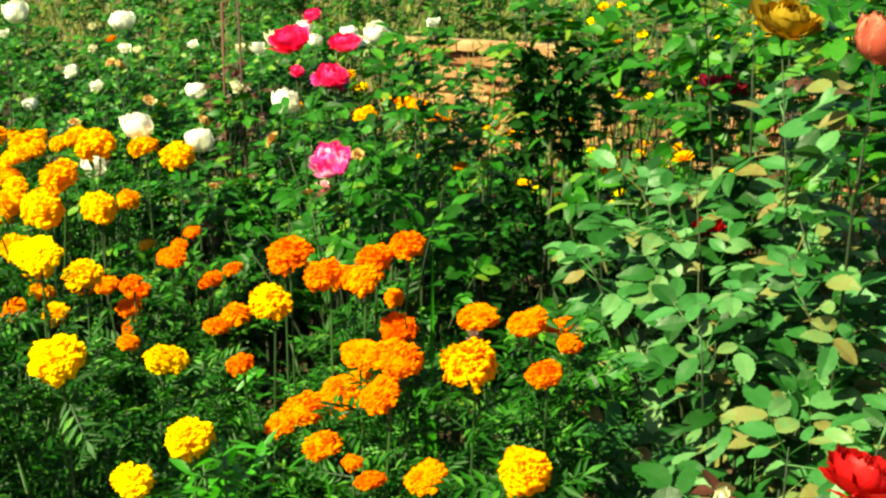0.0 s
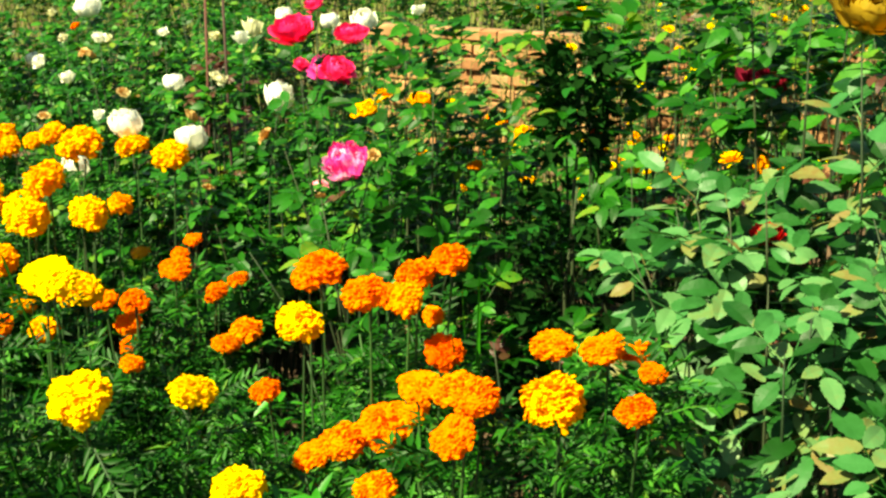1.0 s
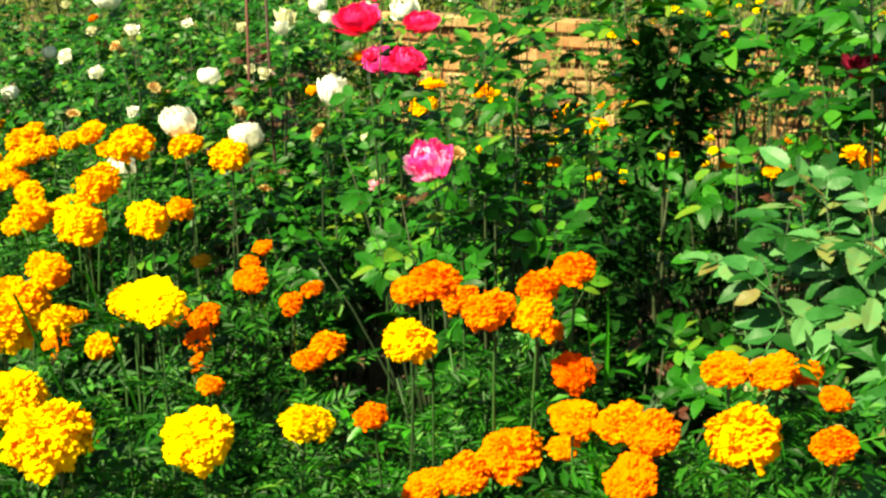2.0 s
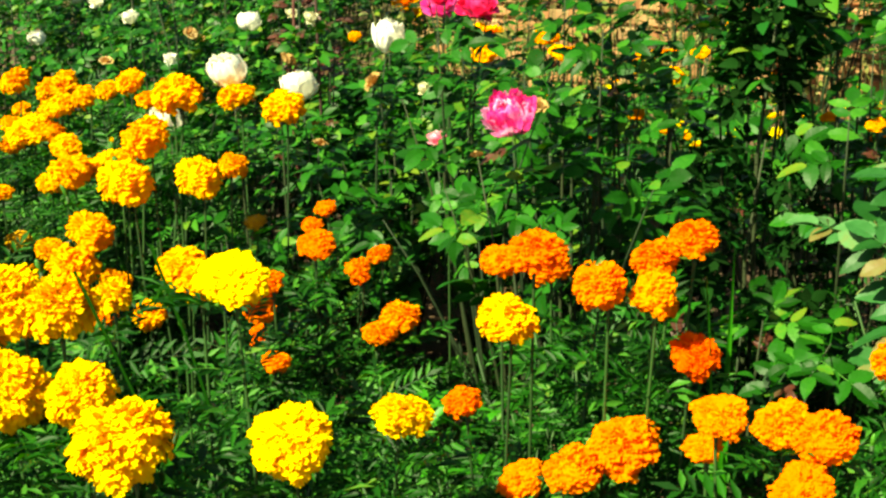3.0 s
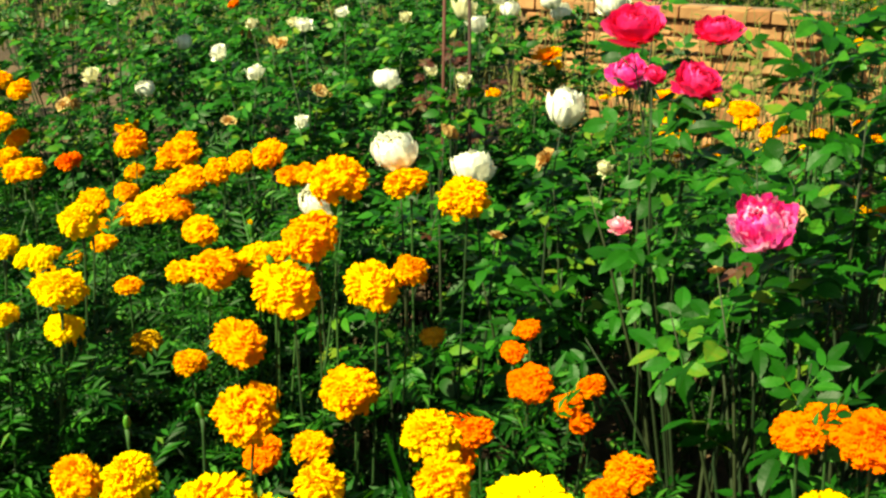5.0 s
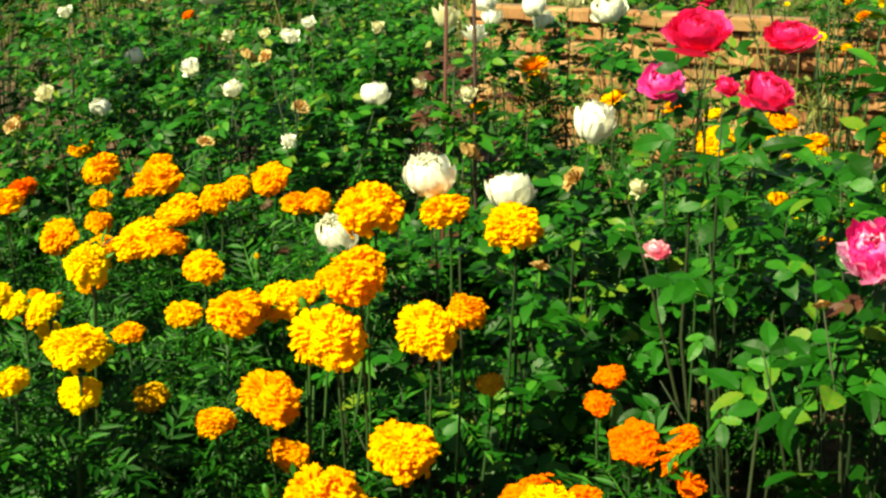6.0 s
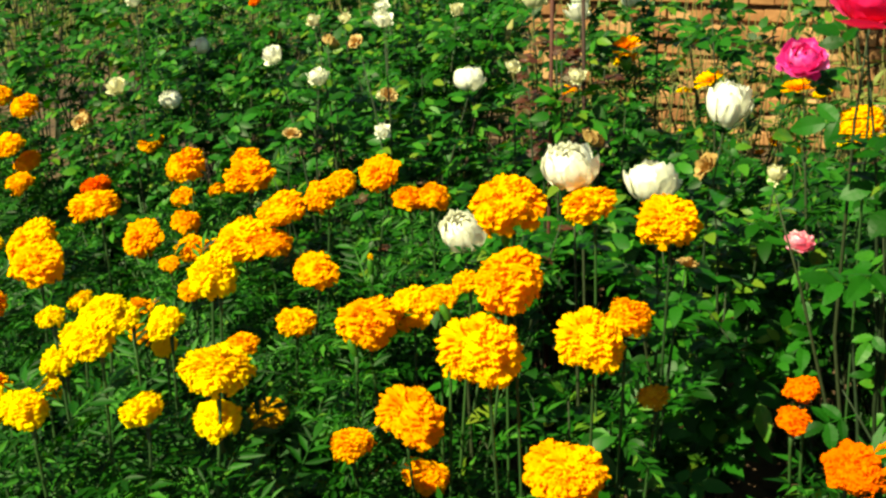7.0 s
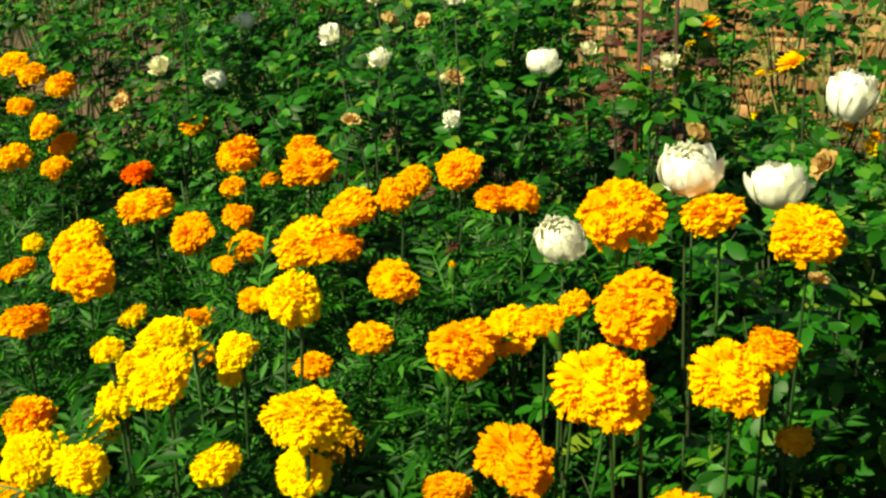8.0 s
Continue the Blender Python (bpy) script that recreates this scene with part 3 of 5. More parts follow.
def grow_marigold(colour, x, y, top, heads, wide):
    root = thing("marigold_plant", x, y, 0, MARIGOLD_LABEL[colour], "marigold", "marigolds in the bed")
    if x < -0.3 and y < 1.72:
        # foliage lowered to fit the dark lower left of the camera's view
        top *= 0.72
    bare = x > -0.88 and 2.5 < y < 3.3
    if bare:
        # leaves cut back to fit the dark lower right of the camera's view
        top *= 0.60
    if x > -0.45 and y > 3.0:
        # thin plants among the roses
        wide, top = wide * 0.6, top * 0.62
    turn = Matrix.Rotation(rng.uniform(0, 6.28), 4, "Z") @ Matrix.Diagonal((wide, wide, 0.86 * top / 0.62, 1))
    part("foliage", BUSHES[rng.randrange(5)], root, turn, "", "stuff")
    upper = Geo()
    for h in heads:
        dx, dy, z, d = h[:4]
        c = h[4] if len(h) > 4 else colour
        lean = Vector((SUN_FROM.x * 0.30 + rng.gauss(0, 0.2), SUN_FROM.y * 0.55 + rng.gauss(0, 0.2), 1)).normalized()
        at = Vector((dx, dy, z))
        # heads are a little flattened, some more than others
        flat = 1.2 if c in "EF" else rng.uniform(0.56, 0.80) if c == "Y" else rng.uniform(0.66, 0.88) if c in "G" else rng.uniform(0.78, 0.96) if c == "H" and x < -0.74 else (0.50 if z > 0.85 else rng.uniform(0.62, 0.78)) if c == "H" else rng.uniform(0.50, 0.72)
        if x > -0.25 and y > 2.5:
            flat *= 0.7
        elif c == "G" and y > 2.9:
            flat *= 0.85
        if d > 0.026 and c != "Q":
            me = HEADS[c][8 + rng.randrange(2) if c in "HY" and d > 0.058 else rng.randrange(6) if d > 0.045 else rng.randrange(8)]
            head = part("flower_head", me, root, tilted(lean, rng.uniform(0, 6.28), d * (0.86 if c == "Y" else 0.96), at + lean * d * 0.03) @ Matrix.Diagonal((rng.uniform(0.95, 1.12), rng.uniform(0.95, 1.08), flat, 1)),
                        {"B": "withered brown flower head", "D": "deep orange flower head"}.get(c, ""))
            part("calyx", CALYX_MESH, head, Matrix.Translation((0, 0, -0.14)))
        else:
            bud = part("bud", BUD, root, tilted(lean, 0, d, at) @ Matrix.Diagonal((0.72, 0.72, 1.1, 1)), "closed green bud")
            if c == "Q":
                part("petal_tip", BUD_TIP, bud, None, "tuft of yellow petals")
        g = Geo()
        low = at - lean * d * 0.4
        foot = Vector((dx * 0.35, dy * 0.35, min(top * 0.5, low.z * 0.6)))
        middle = Vector((dx * 0.8, dy * 0.8, (foot.z + low.z) / 2))
        g.tube([tuple(foot), tuple(middle), tuple(low - Vector((0, 0, 0.02))), tuple(low)], [0.0024, 0.0022, 0.002, 0.0034], 5)
        part("stem", g.mesh("stem", STEM), root)
        a = rng.uniform(0, 6.28)
        for k in range(26):
            p = foot.lerp(middle, 0.3 + 0.10 * k) if k < 7 else middle.lerp(low, (k - 7) / 19)
            a += 1.57 + rng.uniform(-0.5, 0.5)
            clump = noise.noise(Vector(((x + p.x) * 5.5, (y + p.y) * 5.5, p.z * 4)))
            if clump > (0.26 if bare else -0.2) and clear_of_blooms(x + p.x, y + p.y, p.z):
                upper.add(*rng.choice(MARIGOLD_LEAVES), turned_to_sun(leaf_pose(rng, p, a, rng.uniform(0.07, 0.125), rng.uniform(0.0, 0.7), 0.45), 0.3))
    if upper.count:
        part("foliage", upper.mesh("foliage", MARIGOLD_LEAF), root, None, "", "stuff")
    return root


def rose_bush(x, y, height, spread, canes, leaves, flowers, label, leaf_size=0.11, single=True, young=0, low=0.25, seed=1, group="rose bushes", broad=False):
    """A rose bush. flowers: colour, x, y, z, width, in the world."""
    r = random.Random(seed)
    root = thing("rose_bush", x, y, 0, label, "rose bush", group)
    ways = []
    for k, (c, fx, fy, fz, d) in enumerate(flowers):
        end = Vector((fx - x, fy - y, fz))
        lean = Vector((SUN_FROM.x * 0.25 + r.gauss(0, 0.2), -0.35 + r.gauss(0, 0.2), 1)).normalized()
        if c == "K":
            lean = Vector((-0.35, -0.5, 0.8)).normalized()
        if c == "U":
            lean = Vector((0.15, -0.20, 1.0)).normalized()
        if c == "T":
            lean = Vector((r.gauss(0, 0.5), r.gauss(0, 0.5), 0.7)).normalized()
        shapes = RAGGED if c == "W" and d < 0.062 else ROSES[c]
        tall = Matrix.Diagonal((0.84, 0.84, 1.12, 1)) if c == "U" else Matrix()
        head = part("rose_flower", r.choice(shapes), root, tilted(lean, r.uniform(0, 6.28), d * (0.72 if shapes is RAGGED or c == "C" else 0.92), end) @ tall,
                    "withered tan rose head" if c == "T" else "")
        part("calyx", SEPALS, head)
        tip = end - lean * d * 0.42
        start = Vector((tip.x * 0.3 + r.uniform(-0.03, 0.03), tip.y * 0.3 + r.uniform(-0.03, 0.03), 0))
        bend = Vector((r.gauss(0, 0.03), r.gauss(0, 0.03), 0))
        ways.append([start, start.lerp(tip, 0.45) + Vector((tip.x * 0.12, tip.y * 0.12, 0.05)) + bend, start.lerp(tip, 0.8) + bend * 0.7, tip])
    for k in range(canes):
        a, reach, top = 2.4 * k + r.uniform(-0.4, 0.4), spread * math.sqrt((k + 0.6) / canes), height * r.uniform(0.72, 1.0)
        start = Vector((0.04 * math.cos(a), 0.04 * math.sin(a), 0))
        tip = Vector((reach * math.cos(a), reach * math.sin(a), top))
        ways.append([start, start.lerp(tip, 0.4) + Vector((0, 0, 0.08)), start.lerp(tip, 0.75) + Vector((0, 0, 0.05)), tip])
    own = [f[1:] for f in flowers]
    joined = Geo()
    for pts in ways:
        g = Geo()
        g.tube([tuple(p) for p in pts], [0.0042, 0.0034, 0.0024, 0.0009], 5)
        part("cane", g.mesh("cane", CANE), root)
    for k in range(leaves):
        pts = ways[k % len(ways)]
        f = low + (1 - low) * r.random() ** 0.55
        if k % len(ways) < len(flowers):
            f = min(f, 0.93)
        i = min(2, int(f * 3))
        p = pts[i].lerp(pts[i + 1], f * 3 - i)
        red = k < young
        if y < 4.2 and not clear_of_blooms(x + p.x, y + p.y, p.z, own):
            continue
        if not red and y < 4.2 and noise.noise(Vector(((x + p.x) * 6, (y + p.y) * 6, p.z * 6 + 3.7))) < -0.3:
            continue
        m = leaf_pose(r, p, r.uniform(0, 6.28), leaf_size * r.uniform(0.7, 1.15) * (0.6 if red else 1), r.uniform(-0.1, 0.5), 0.5 if broad else 0.55)
        m = turned_to_sun(m, 0.36)
        if single or red:
            part("leaf", r.choice(YOUNG_LEAF_MESHES if red else BROAD_LEAF_MESHES if broad else ROSE_LEAF_MESHES), root, m, "young dark red leaf" if red else "")
        else:
            joined.add(*r.choice(ROSE_LEAVES if y < 4.4 else FAR_LEAVES), m)
    if joined.count:
        part("foliage", joined.mesh("foliage", ROSE_LEAF), root, None, "", "stuff")
    return root


# ---- ground ----
def ground():
    g = Geo()
    xs = [-400, -60, -15] + [-6 + 0.25 * i for i in range(49)] + [15, 60, 400]
    ys = [-400, -60, -8] + [-2 + 0.25 * i for i in range(57)] + [25, 80, 600]
    verts = [(x, y, 0.03 * noise.noise(Vector((x * 1.3, y * 1.3, 0))) - 0.01 if -6 < x < 6 and -2 < y < 12 else -0.01) for y in ys for x in xs]
    n = len(xs)
    g.add(verts, [(j * n + i, j * n + i + 1, (j + 1) * n + i + 1, (j + 1) * n + i) for j in range(len(ys) - 1) for i in range(n - 1)])
    tagged(new("ground", g.mesh("ground", SOIL)), "sunlit reddish-brown garden soil under the flower beds", "ground", "", "structure")


ground()

# ---- marigolds ----
marigold("Y", -1.322, 2.639, 0.63, [(-0.067, -0.085, 0.780, 0.053), (0.037, -0.041, 0.754, 0.055), (-0.006, -0.032, 0.835, 0.060), (0.116, -0.031, 0.791, 0.080), (0.108, -0.014, 0.727, 0.054), (-0.137, -0.001, 0.746, 0.060), (-0.073, 0.063, 0.823, 0.036), (-0.072, 0.065, 0.770, 0.045), (0.094, 0.076, 0.687, 0.051)])
marigold("Y", -1.419, 2.800, 0.62, [(-0.005, -0.049, 0.715, 0.040), (-0.068, -0.007, 0.680, 0.041), (0.028, -0.000, 0.769, 0.049), (0.044, 0.056, 0.772, 0.061)])
marigold("Y", -1.293, 2.881, 0.52, [(0.067, -0.096, 0.836, 0.069), (-0.000, -0.073, 0.771, 0.049), (-0.020, 0.022, 0.706, 0.038), (0.032, 0.066, 0.779, 0.045), (-0.078, 0.082, 0.724, 0.046)])
marigold("Y", -1.455, 3.068, 0.61, [(0.000, 0.000, 0.714, 0.042)])
marigold("Y", -1.679, 3.438, 0.68, [(0.000, 0.000, 0.696, 0.039)])
marigold("Y", 0.034, 4.307, 0.71, [(0.000, 0.000, 0.725, 0.049)])
marigold("Y", -0.337, 4.932, 0.70, [(0.000, 0.000, 0.725, 0.054)])
marigold("H", -0.360, 1.464, 0.67, [(-0.017, -0.084, 0.724, 0.049), (0.017, 0.084, 0.706, 0.064)])
marigold("H", -0.752, 1.651, 0.74, [(0.053, -0.034, 0.802, 0.089), (-0.103, 0.156, 0.771, 0.082), (0.001, 0.041, 0.819, 0.063)])
marigold("H", -0.538, 1.782, 0.67, [(-0.014, -0.113, 0.773, 0.084), (-0.079, 0.032, 0.888, 0.071), (0.093, 0.081, 0.703, 0.065)])
marigold("H", -0.832, 1.860, 0.71, [(0.026, -0.010, 0.844, 0.077), (-0.032, 0.006, 0.847, 0.080)])
marigold("H", -0.799, 2.073, 0.61, [(0.000, 0.000, 0.776, 0.047)])
marigold("H", -1.043, 2.281, 0.58, [(0.000, 0.000, 0.670, 0.064)])
marigold("H", -0.696, 2.307, 0.53, [(0.000, 0.000, 0.716, 0.067)])
marigold("G", 0.085, 1.292, 0.69, [(0.000, 0.000, 0.777, 0.060)])
marigold("G", 0.028, 1.575, 0.62, [(0.000, 0.000, 0.800, 0.072)])
marigold("G", -0.681, 2.011, 0.60, [(0.000, 0.000, 0.815, 0.054)])
marigold("G", -1.021, 2.044, 0.67, [(0.000, 0.000, 0.799, 0.047)])
marigold("G", -0.307, 2.071, 0.62, [(0.000, 0.000, 0.732, 0.073)])
marigold("G", -0.739, 2.196, 0.55, [(0.000, 0.000, 0.686, 0.025)])
marigold("G", -0.984, 2.362, 0.54, [(0.067, -0.012, 0.722, 0.073), (-0.074, -0.010, 0.711, 0.026), (0.007, 0.021, 0.712, 0.026)])
marigold("G", 0.470, 2.445, 0.74, [(0.000, 0.000, 0.905, 0.050, "E")])
marigold("G", -0.817, 2.756, 0.48, [(-0.058, -0.086, 0.520, 0.060), (-0.003, -0.061, 0.600, 0.082), (-0.006, -0.009, 0.580, 0.087), (0.030, 0.006, 0.741, 0.075), (-0.099, 0.007, 0.734, 0.092), (-0.065, 0.032, 0.810, 0.083), (0.083, 0.052, 0.751, 0.056), (0.117, 0.059, 0.640, 0.043, "B")])
marigold("G", -1.526, 2.778, 0.61, [(0.000, 0.000, 0.634, 0.041)])
marigold("G", -0.981, 2.915, 0.54, [(-0.097, -0.108, 0.601, 0.052), (-0.019, -0.096, 0.627, 0.086), (-0.006, -0.008, 0.500, 0.063), (-0.067, 0.007, 0.717, 0.080), (0.057, 0.020, 0.763, 0.035), (0.026, 0.036, 0.737, 0.046), (-0.015, 0.055, 0.714, 0.063), (0.122, 0.094, 0.842, 0.096)])
marigold("G", 0.417, 2.852, 0.70, [(0.046, -0.002, 0.793, 0.039), (-0.046, 0.002, 0.808, 0.031)])
marigold("G", 0.751, 2.954, 0.67, [(0.021, -0.090, 0.692, 0.051), (-0.021, 0.090, 0.774, 0.067)])
marigold("G", -0.007, 3.014, 0.67, [(0.039, -0.061, 0.798, 0.035), (-0.039, 0.061, 0.902, 0.040)])
marigold("G", -0.696, 3.000, 0.56, [(0.048, -0.029, 0.822, 0.085), (-0.048, 0.029, 0.833, 0.074)])
marigold("G", -1.557, 3.091, 0.62, [(-0.022, -0.087, 0.612, 0.069), (0.050, -0.010, 0.769, 0.077), (-0.040, -0.002, 0.705, 0.064), (0.013, 0.100, 0.765, 0.082)])
marigold("G", -1.223, 3.117, 0.59, [(0.018, -0.081, 0.543, 0.055, "B"), (-0.150, -0.050, 0.662, 0.039), (-0.015, -0.036, 0.634, 0.047), (0.056, 0.072, 0.622, 0.054), (0.090, 0.095, 0.695, 0.069)])
marigold("G", 0.630, 3.093, 0.68, [(-0.060, -0.008, 0.702, 0.047), (0.060, 0.008, 0.785, 0.052)])
marigold("G", -0.326, 3.128, 0.63, [(0.000, 0.000, 0.959, 0.025)])
marigold("G", -1.405, 3.281, 0.57, [(0.001, -0.076, 0.657, 0.027), (0.077, -0.017, 0.656, 0.044), (-0.063, 0.004, 0.793, 0.074), (-0.015, 0.089, 0.590, 0.038)])
marigold("G", 0.139, 3.272, 0.61, [(0.030, -0.004, 0.813, 0.060), (-0.030, 0.004, 0.844, 0.072)])
marigold("G", -1.140, 3.404, 0.61, [(0.091, -0.115, 0.682, 0.025), (0.013, -0.015, 0.766, 0.058), (-0.074, -0.008, 0.684, 0.068), (-0.055, 0.010, 0.738, 0.076), (0.108, 0.023, 0.791, 0.072), (-0.127, 0.025, 0.683, 0.095), (0.044, 0.080, 0.760, 0.053)])
marigold("G", -1.661, 3.290, 0.67, [(0.000, 0.000, 0.703, 0.048)])
marigold("G", -0.228, 3.402, 0.69, [(0.000, 0.000, 0.848, 0.074)])
marigold("G", -0.033, 3.492, 0.59, [(0.004, -0.043, 0.832, 0.054), (-0.048, -0.004, 0.867, 0.060), (-0.037, 0.000, 0.717, 0.039), (0.082, 0.046, 0.613, 0.032)])
marigold("G", 0.220, 3.545, 0.61, [(0.000, 0.000, 0.629, 0.044)])
marigold("G", -1.409, 3.763, 0.54, [(-0.009, -0.185, 0.601, 0.037), (0.011, -0.044, 0.586, 0.065), (0.126, -0.003, 0.715, 0.085), (-0.012, 0.044, 0.615, 0.057), (-0.103, 0.073, 0.577, 0.084), (-0.013, 0.116, 0.710, 0.079)])
marigold("G", -0.014, 3.720, 0.74, [(0.000, 0.000, 0.791, 0.054)])
marigold("G", 0.349, 3.899, 0.73, [(-0.041, -0.001, 0.749, 0.051), (0.041, 0.001, 0.751, 0.051)])
marigold("G", -1.382, 4.006, 0.57, [(0.074, -0.052, 0.702, 0.065), (0.004, 0.007, 0.625, 0.039), (-0.078, 0.045, 0.602, 0.057)])
marigold("G", -1.907, 4.119, 0.55, [(0.000, 0.000, 0.662, 0.071)])
marigold("G", -0.545, 4.508, 0.70, [(0.000, 0.000, 0.716, 0.042)])
marigold("G", -1.954, 4.576, 0.53, [(0.015, -0.064, 0.536, 0.067), (-0.023, 0.016, 0.617, 0.075), (0.008, 0.049, 0.563, 0.076)])
marigold("G", -1.632, 4.678, 0.56, [(0.000, 0.000, 0.590, 0.063)])
marigold("G", -2.026, 4.766, 0.60, [(-0.049, -0.007, 0.633, 0.071), (0.049, 0.007, 0.682, 0.079)])
marigold("G", -2.135, 5.005, 0.65, [(0.039, -0.061, 0.682, 0.082), (-0.039, 0.061, 0.695, 0.085)])
marigold("O", -0.104, 1.609, 0.59, [(0.078, -0.181, 0.705, 0.046), (0.003, -0.119, 0.670, 0.041), (-0.024, -0.054, 0.666, 0.030), (0.015, -0.040, 0.757, 0.059), (0.042, -0.008, 0.793, 0.057), (0.018, 0.038, 0.789, 0.056), (-0.024, 0.105, 0.765, 0.052), (-0.080, 0.119, 0.615, 0.059), (-0.028, 0.140, 0.710, 0.040)])
marigold("O", 0.129, 1.705, 0.74, [(0.002, -0.118, 0.782, 0.051), (-0.083, -0.007, 0.825, 0.058), (0.048, -0.003, 0.783, 0.036), (-0.008, 0.055, 0.797, 0.054), (0.041, 0.073, 0.783, 0.045)])
marigold("O", -0.157, 2.015, 0.49, [(-0.082, -0.079, 0.587, 0.069), (-0.013, -0.049, 0.605, 0.086), (0.014, -0.041, 0.798, 0.057), (-0.046, -0.035, 0.808, 0.065), (0.075, -0.026, 0.708, 0.066, "D"), (-0.132, 0.024, 0.520, 0.062), (0.035, 0.037, 0.816, 0.059), (0.088, 0.065, 0.832, 0.064), (0.062, 0.103, 0.726, 0.038)])
marigold("O", -0.276, 2.140, 0.60, [(-0.087, -0.068, 0.618, 0.053), (0.005, -0.060, 0.821, 0.076), (0.110, 0.050, 0.740, 0.053), (-0.028, 0.078, 0.759, 0.052)])
marigold("O", -0.179, 2.375, 0.65, [(0.028, -0.049, 0.697, 0.058), (-0.028, 0.049, 0.676, 0.066)])
marigold("O", -0.588, 2.462, 0.44, [(-0.042, -0.126, 0.568, 0.042), (-0.055, -0.027, 0.659, 0.048), (0.113, -0.019, 0.566, 0.057), (-0.113, 0.004, 0.645, 0.053), (0.151, 0.015, 0.579, 0.062), (-0.075, 0.029, 0.589, 0.052), (0.086, 0.034, 0.643, 0.035), (0.017, 0.035, 0.697, 0.057), (-0.082, 0.056, 0.538, 0.041)])
marigold("O", -0.934, 2.569, 0.44, [(0.000, 0.000, 0.560, 0.053)])
marigold("O", -0.558, 2.626, 0.44, [(-0.107, -0.054, 0.603, 0.061), (0.048, -0.021, 0.619, 0.042), (-0.026, 0.009, 0.687, 0.040), (0.088, 0.020, 0.630, 0.043), (-0.004, 0.047, 0.706, 0.039)])
marigold("O", 0.302, 2.929, 0.70, [(0.000, 0.000, 0.880, 0.040)])
marigold("G", -0.959, 3.353, 0.71, [(0.018, -0.029, 0.773, 0.052), (-0.018, 0.029, 0.756, 0.067)])
marigold("O", -0.171, 3.882, 0.74, [(0.000, 0.000, 0.812, 0.075, "E")])
marigold("O", -0.150, 4.636, 0.64, [(0.000, 0.000, 0.702, 0.085, "E"), (-0.05, 0.08, 0.66, 0.05, "F")])
marigold("O", -1.704, 4.319, 0.53, [(0.000, 0.000, 0.567, 0.069, "D")])
marigold("O", -0.378, 4.651, 0.70, [(0.000, 0.000, 0.785, 0.10, "E"), (0.03, 0.05, 0.75, 0.06, "E")])
marigold("O", -1.381, 5.190, 0.73, [(0.000, 0.000, 0.894, 0.038)])
marigold("G", -0.620, 2.120, 0.45, [(-0.042, 0.007, 0.470, 0.022)], 1.05)
marigold("O", -0.450, 2.250, 0.54, [(-0.021, 0.017, 0.560, 0.022)], 1.05)
marigold("O", -0.300, 2.350, 0.42, [(0.020, -0.070, 0.440, 0.022)], 1.05)
marigold("G", -0.950, 2.350, 0.54, [(-0.078, 0.054, 0.561, 0.022)], 1.05)
marigold("G", -1.150, 2.250, 0.56, [(-0.039, -0.043, 0.580, 0.022)], 1.05)
marigold("G", -0.750, 2.350, 0.52, [(0.079, -0.005, 0.536, 0.022)], 1.05)
marigold("O", -0.550, 2.450, 0.42, [(0.054, -0.004, 0.440, 0.022)], 1.05)
marigold("O", -0.400, 1.750, 0.55, [(0.022, -0.056, 0.572, 0.022)], 1.05)
marigold("O", -0.220, 1.450, 0.53, [(0.022, 0.059, 0.550, 0.022)], 1.05)
marigold("O", 0.120, 1.450, 0.58, [(0.004, 0.039, 0.600, 0.022)], 1.05)
marigold("O", 0.280, 1.750, 0.56, [(0.027, -0.070, 0.580, 0.022)], 1.05)
marigold("O", 0.100, 1.950, 0.58, [(0.041, 0.015, 0.600, 0.022)], 1.05)
marigold("O", -0.450, 1.450, 0.42, [(-0.032, -0.075, 0.440, 0.022)], 1.05)
marigold("G", -1.150, 3.050, 0.56, [(0.058, -0.004, 0.580, 0.022)], 1.05)
marigold("G", -1.000, 2.620, 0.49, [(0.035, 0.061, 0.513, 0.022)], 1.05)
marigold("G", -0.620, 2.750, 0.40, [(0.034, 0.067, 0.420, 0.022)], 1.05)
marigold("G", -0.800, 3.150, 0.46, [(-0.017, 0.048, 0.480, 0.022)], 1.05)
marigold("G", -1.550, 3.450, 0.58, [(-0.009, 0.070, 0.598, 0.022)], 1.05)
marigold("G", -1.700, 3.100, 0.62, [(0.061, -0.064, 0.640, 0.022)], 1.05)
marigold("G", -1.750, 3.750, 0.60, [(-0.058, -0.045, 0.620, 0.022)], 1.05)
marigold("G", -1.600, 2.750, 0.60, [(0.074, -0.010, 0.620, 0.022)], 1.05)
marigold("G", -1.500, 4.150, 0.55, [(0.020, -0.032, 0.572, 0.022)], 1.05)
marigold("G", -1.900, 4.150, 0.54, [(0.001, -0.018, 0.565, 0.022)], 1.05)
marigold("G", -1.300, 2.350, 0.60, [(-0.024, 0.014, 0.620, 0.022)], 1.05)
marigold("G", -1.000, 3.650, 0.58, [(0.013, 0.065, 0.600, 0.022)], 1.05)
marigold("O", -0.300, 1.850, 0.48, [(0.029, 0.069, 0.500, 0.022)], 1.05)
marigold("O", -0.150, 2.250, 0.53, [(0.057, 0.079, 0.550, 0.022)], 1.05)
marigold("O", 0.050, 2.200, 0.53, [(0.027, -0.054, 0.550, 0.022)], 1.05)
marigold("G", -2.100, 3.600, 0.60, [(0.058, 0.074, 0.620, 0.022)], 1.05)
marigold("G", -2.200, 4.300, 0.60, [(0.065, 0.011, 0.620, 0.022)], 1.05)
marigold("G", -1.950, 3.300, 0.60, [(0.034, -0.046, 0.620, 0.022)], 1.05)
marigold("G", -1.600, 2.400, 0.58, [(0.053, 0.012, 0.600, 0.022)], 1.05)
marigold("O", -0.050, 1.280, 0.53, [(-0.034, -0.070, 0.550, 0.022)], 1.05)
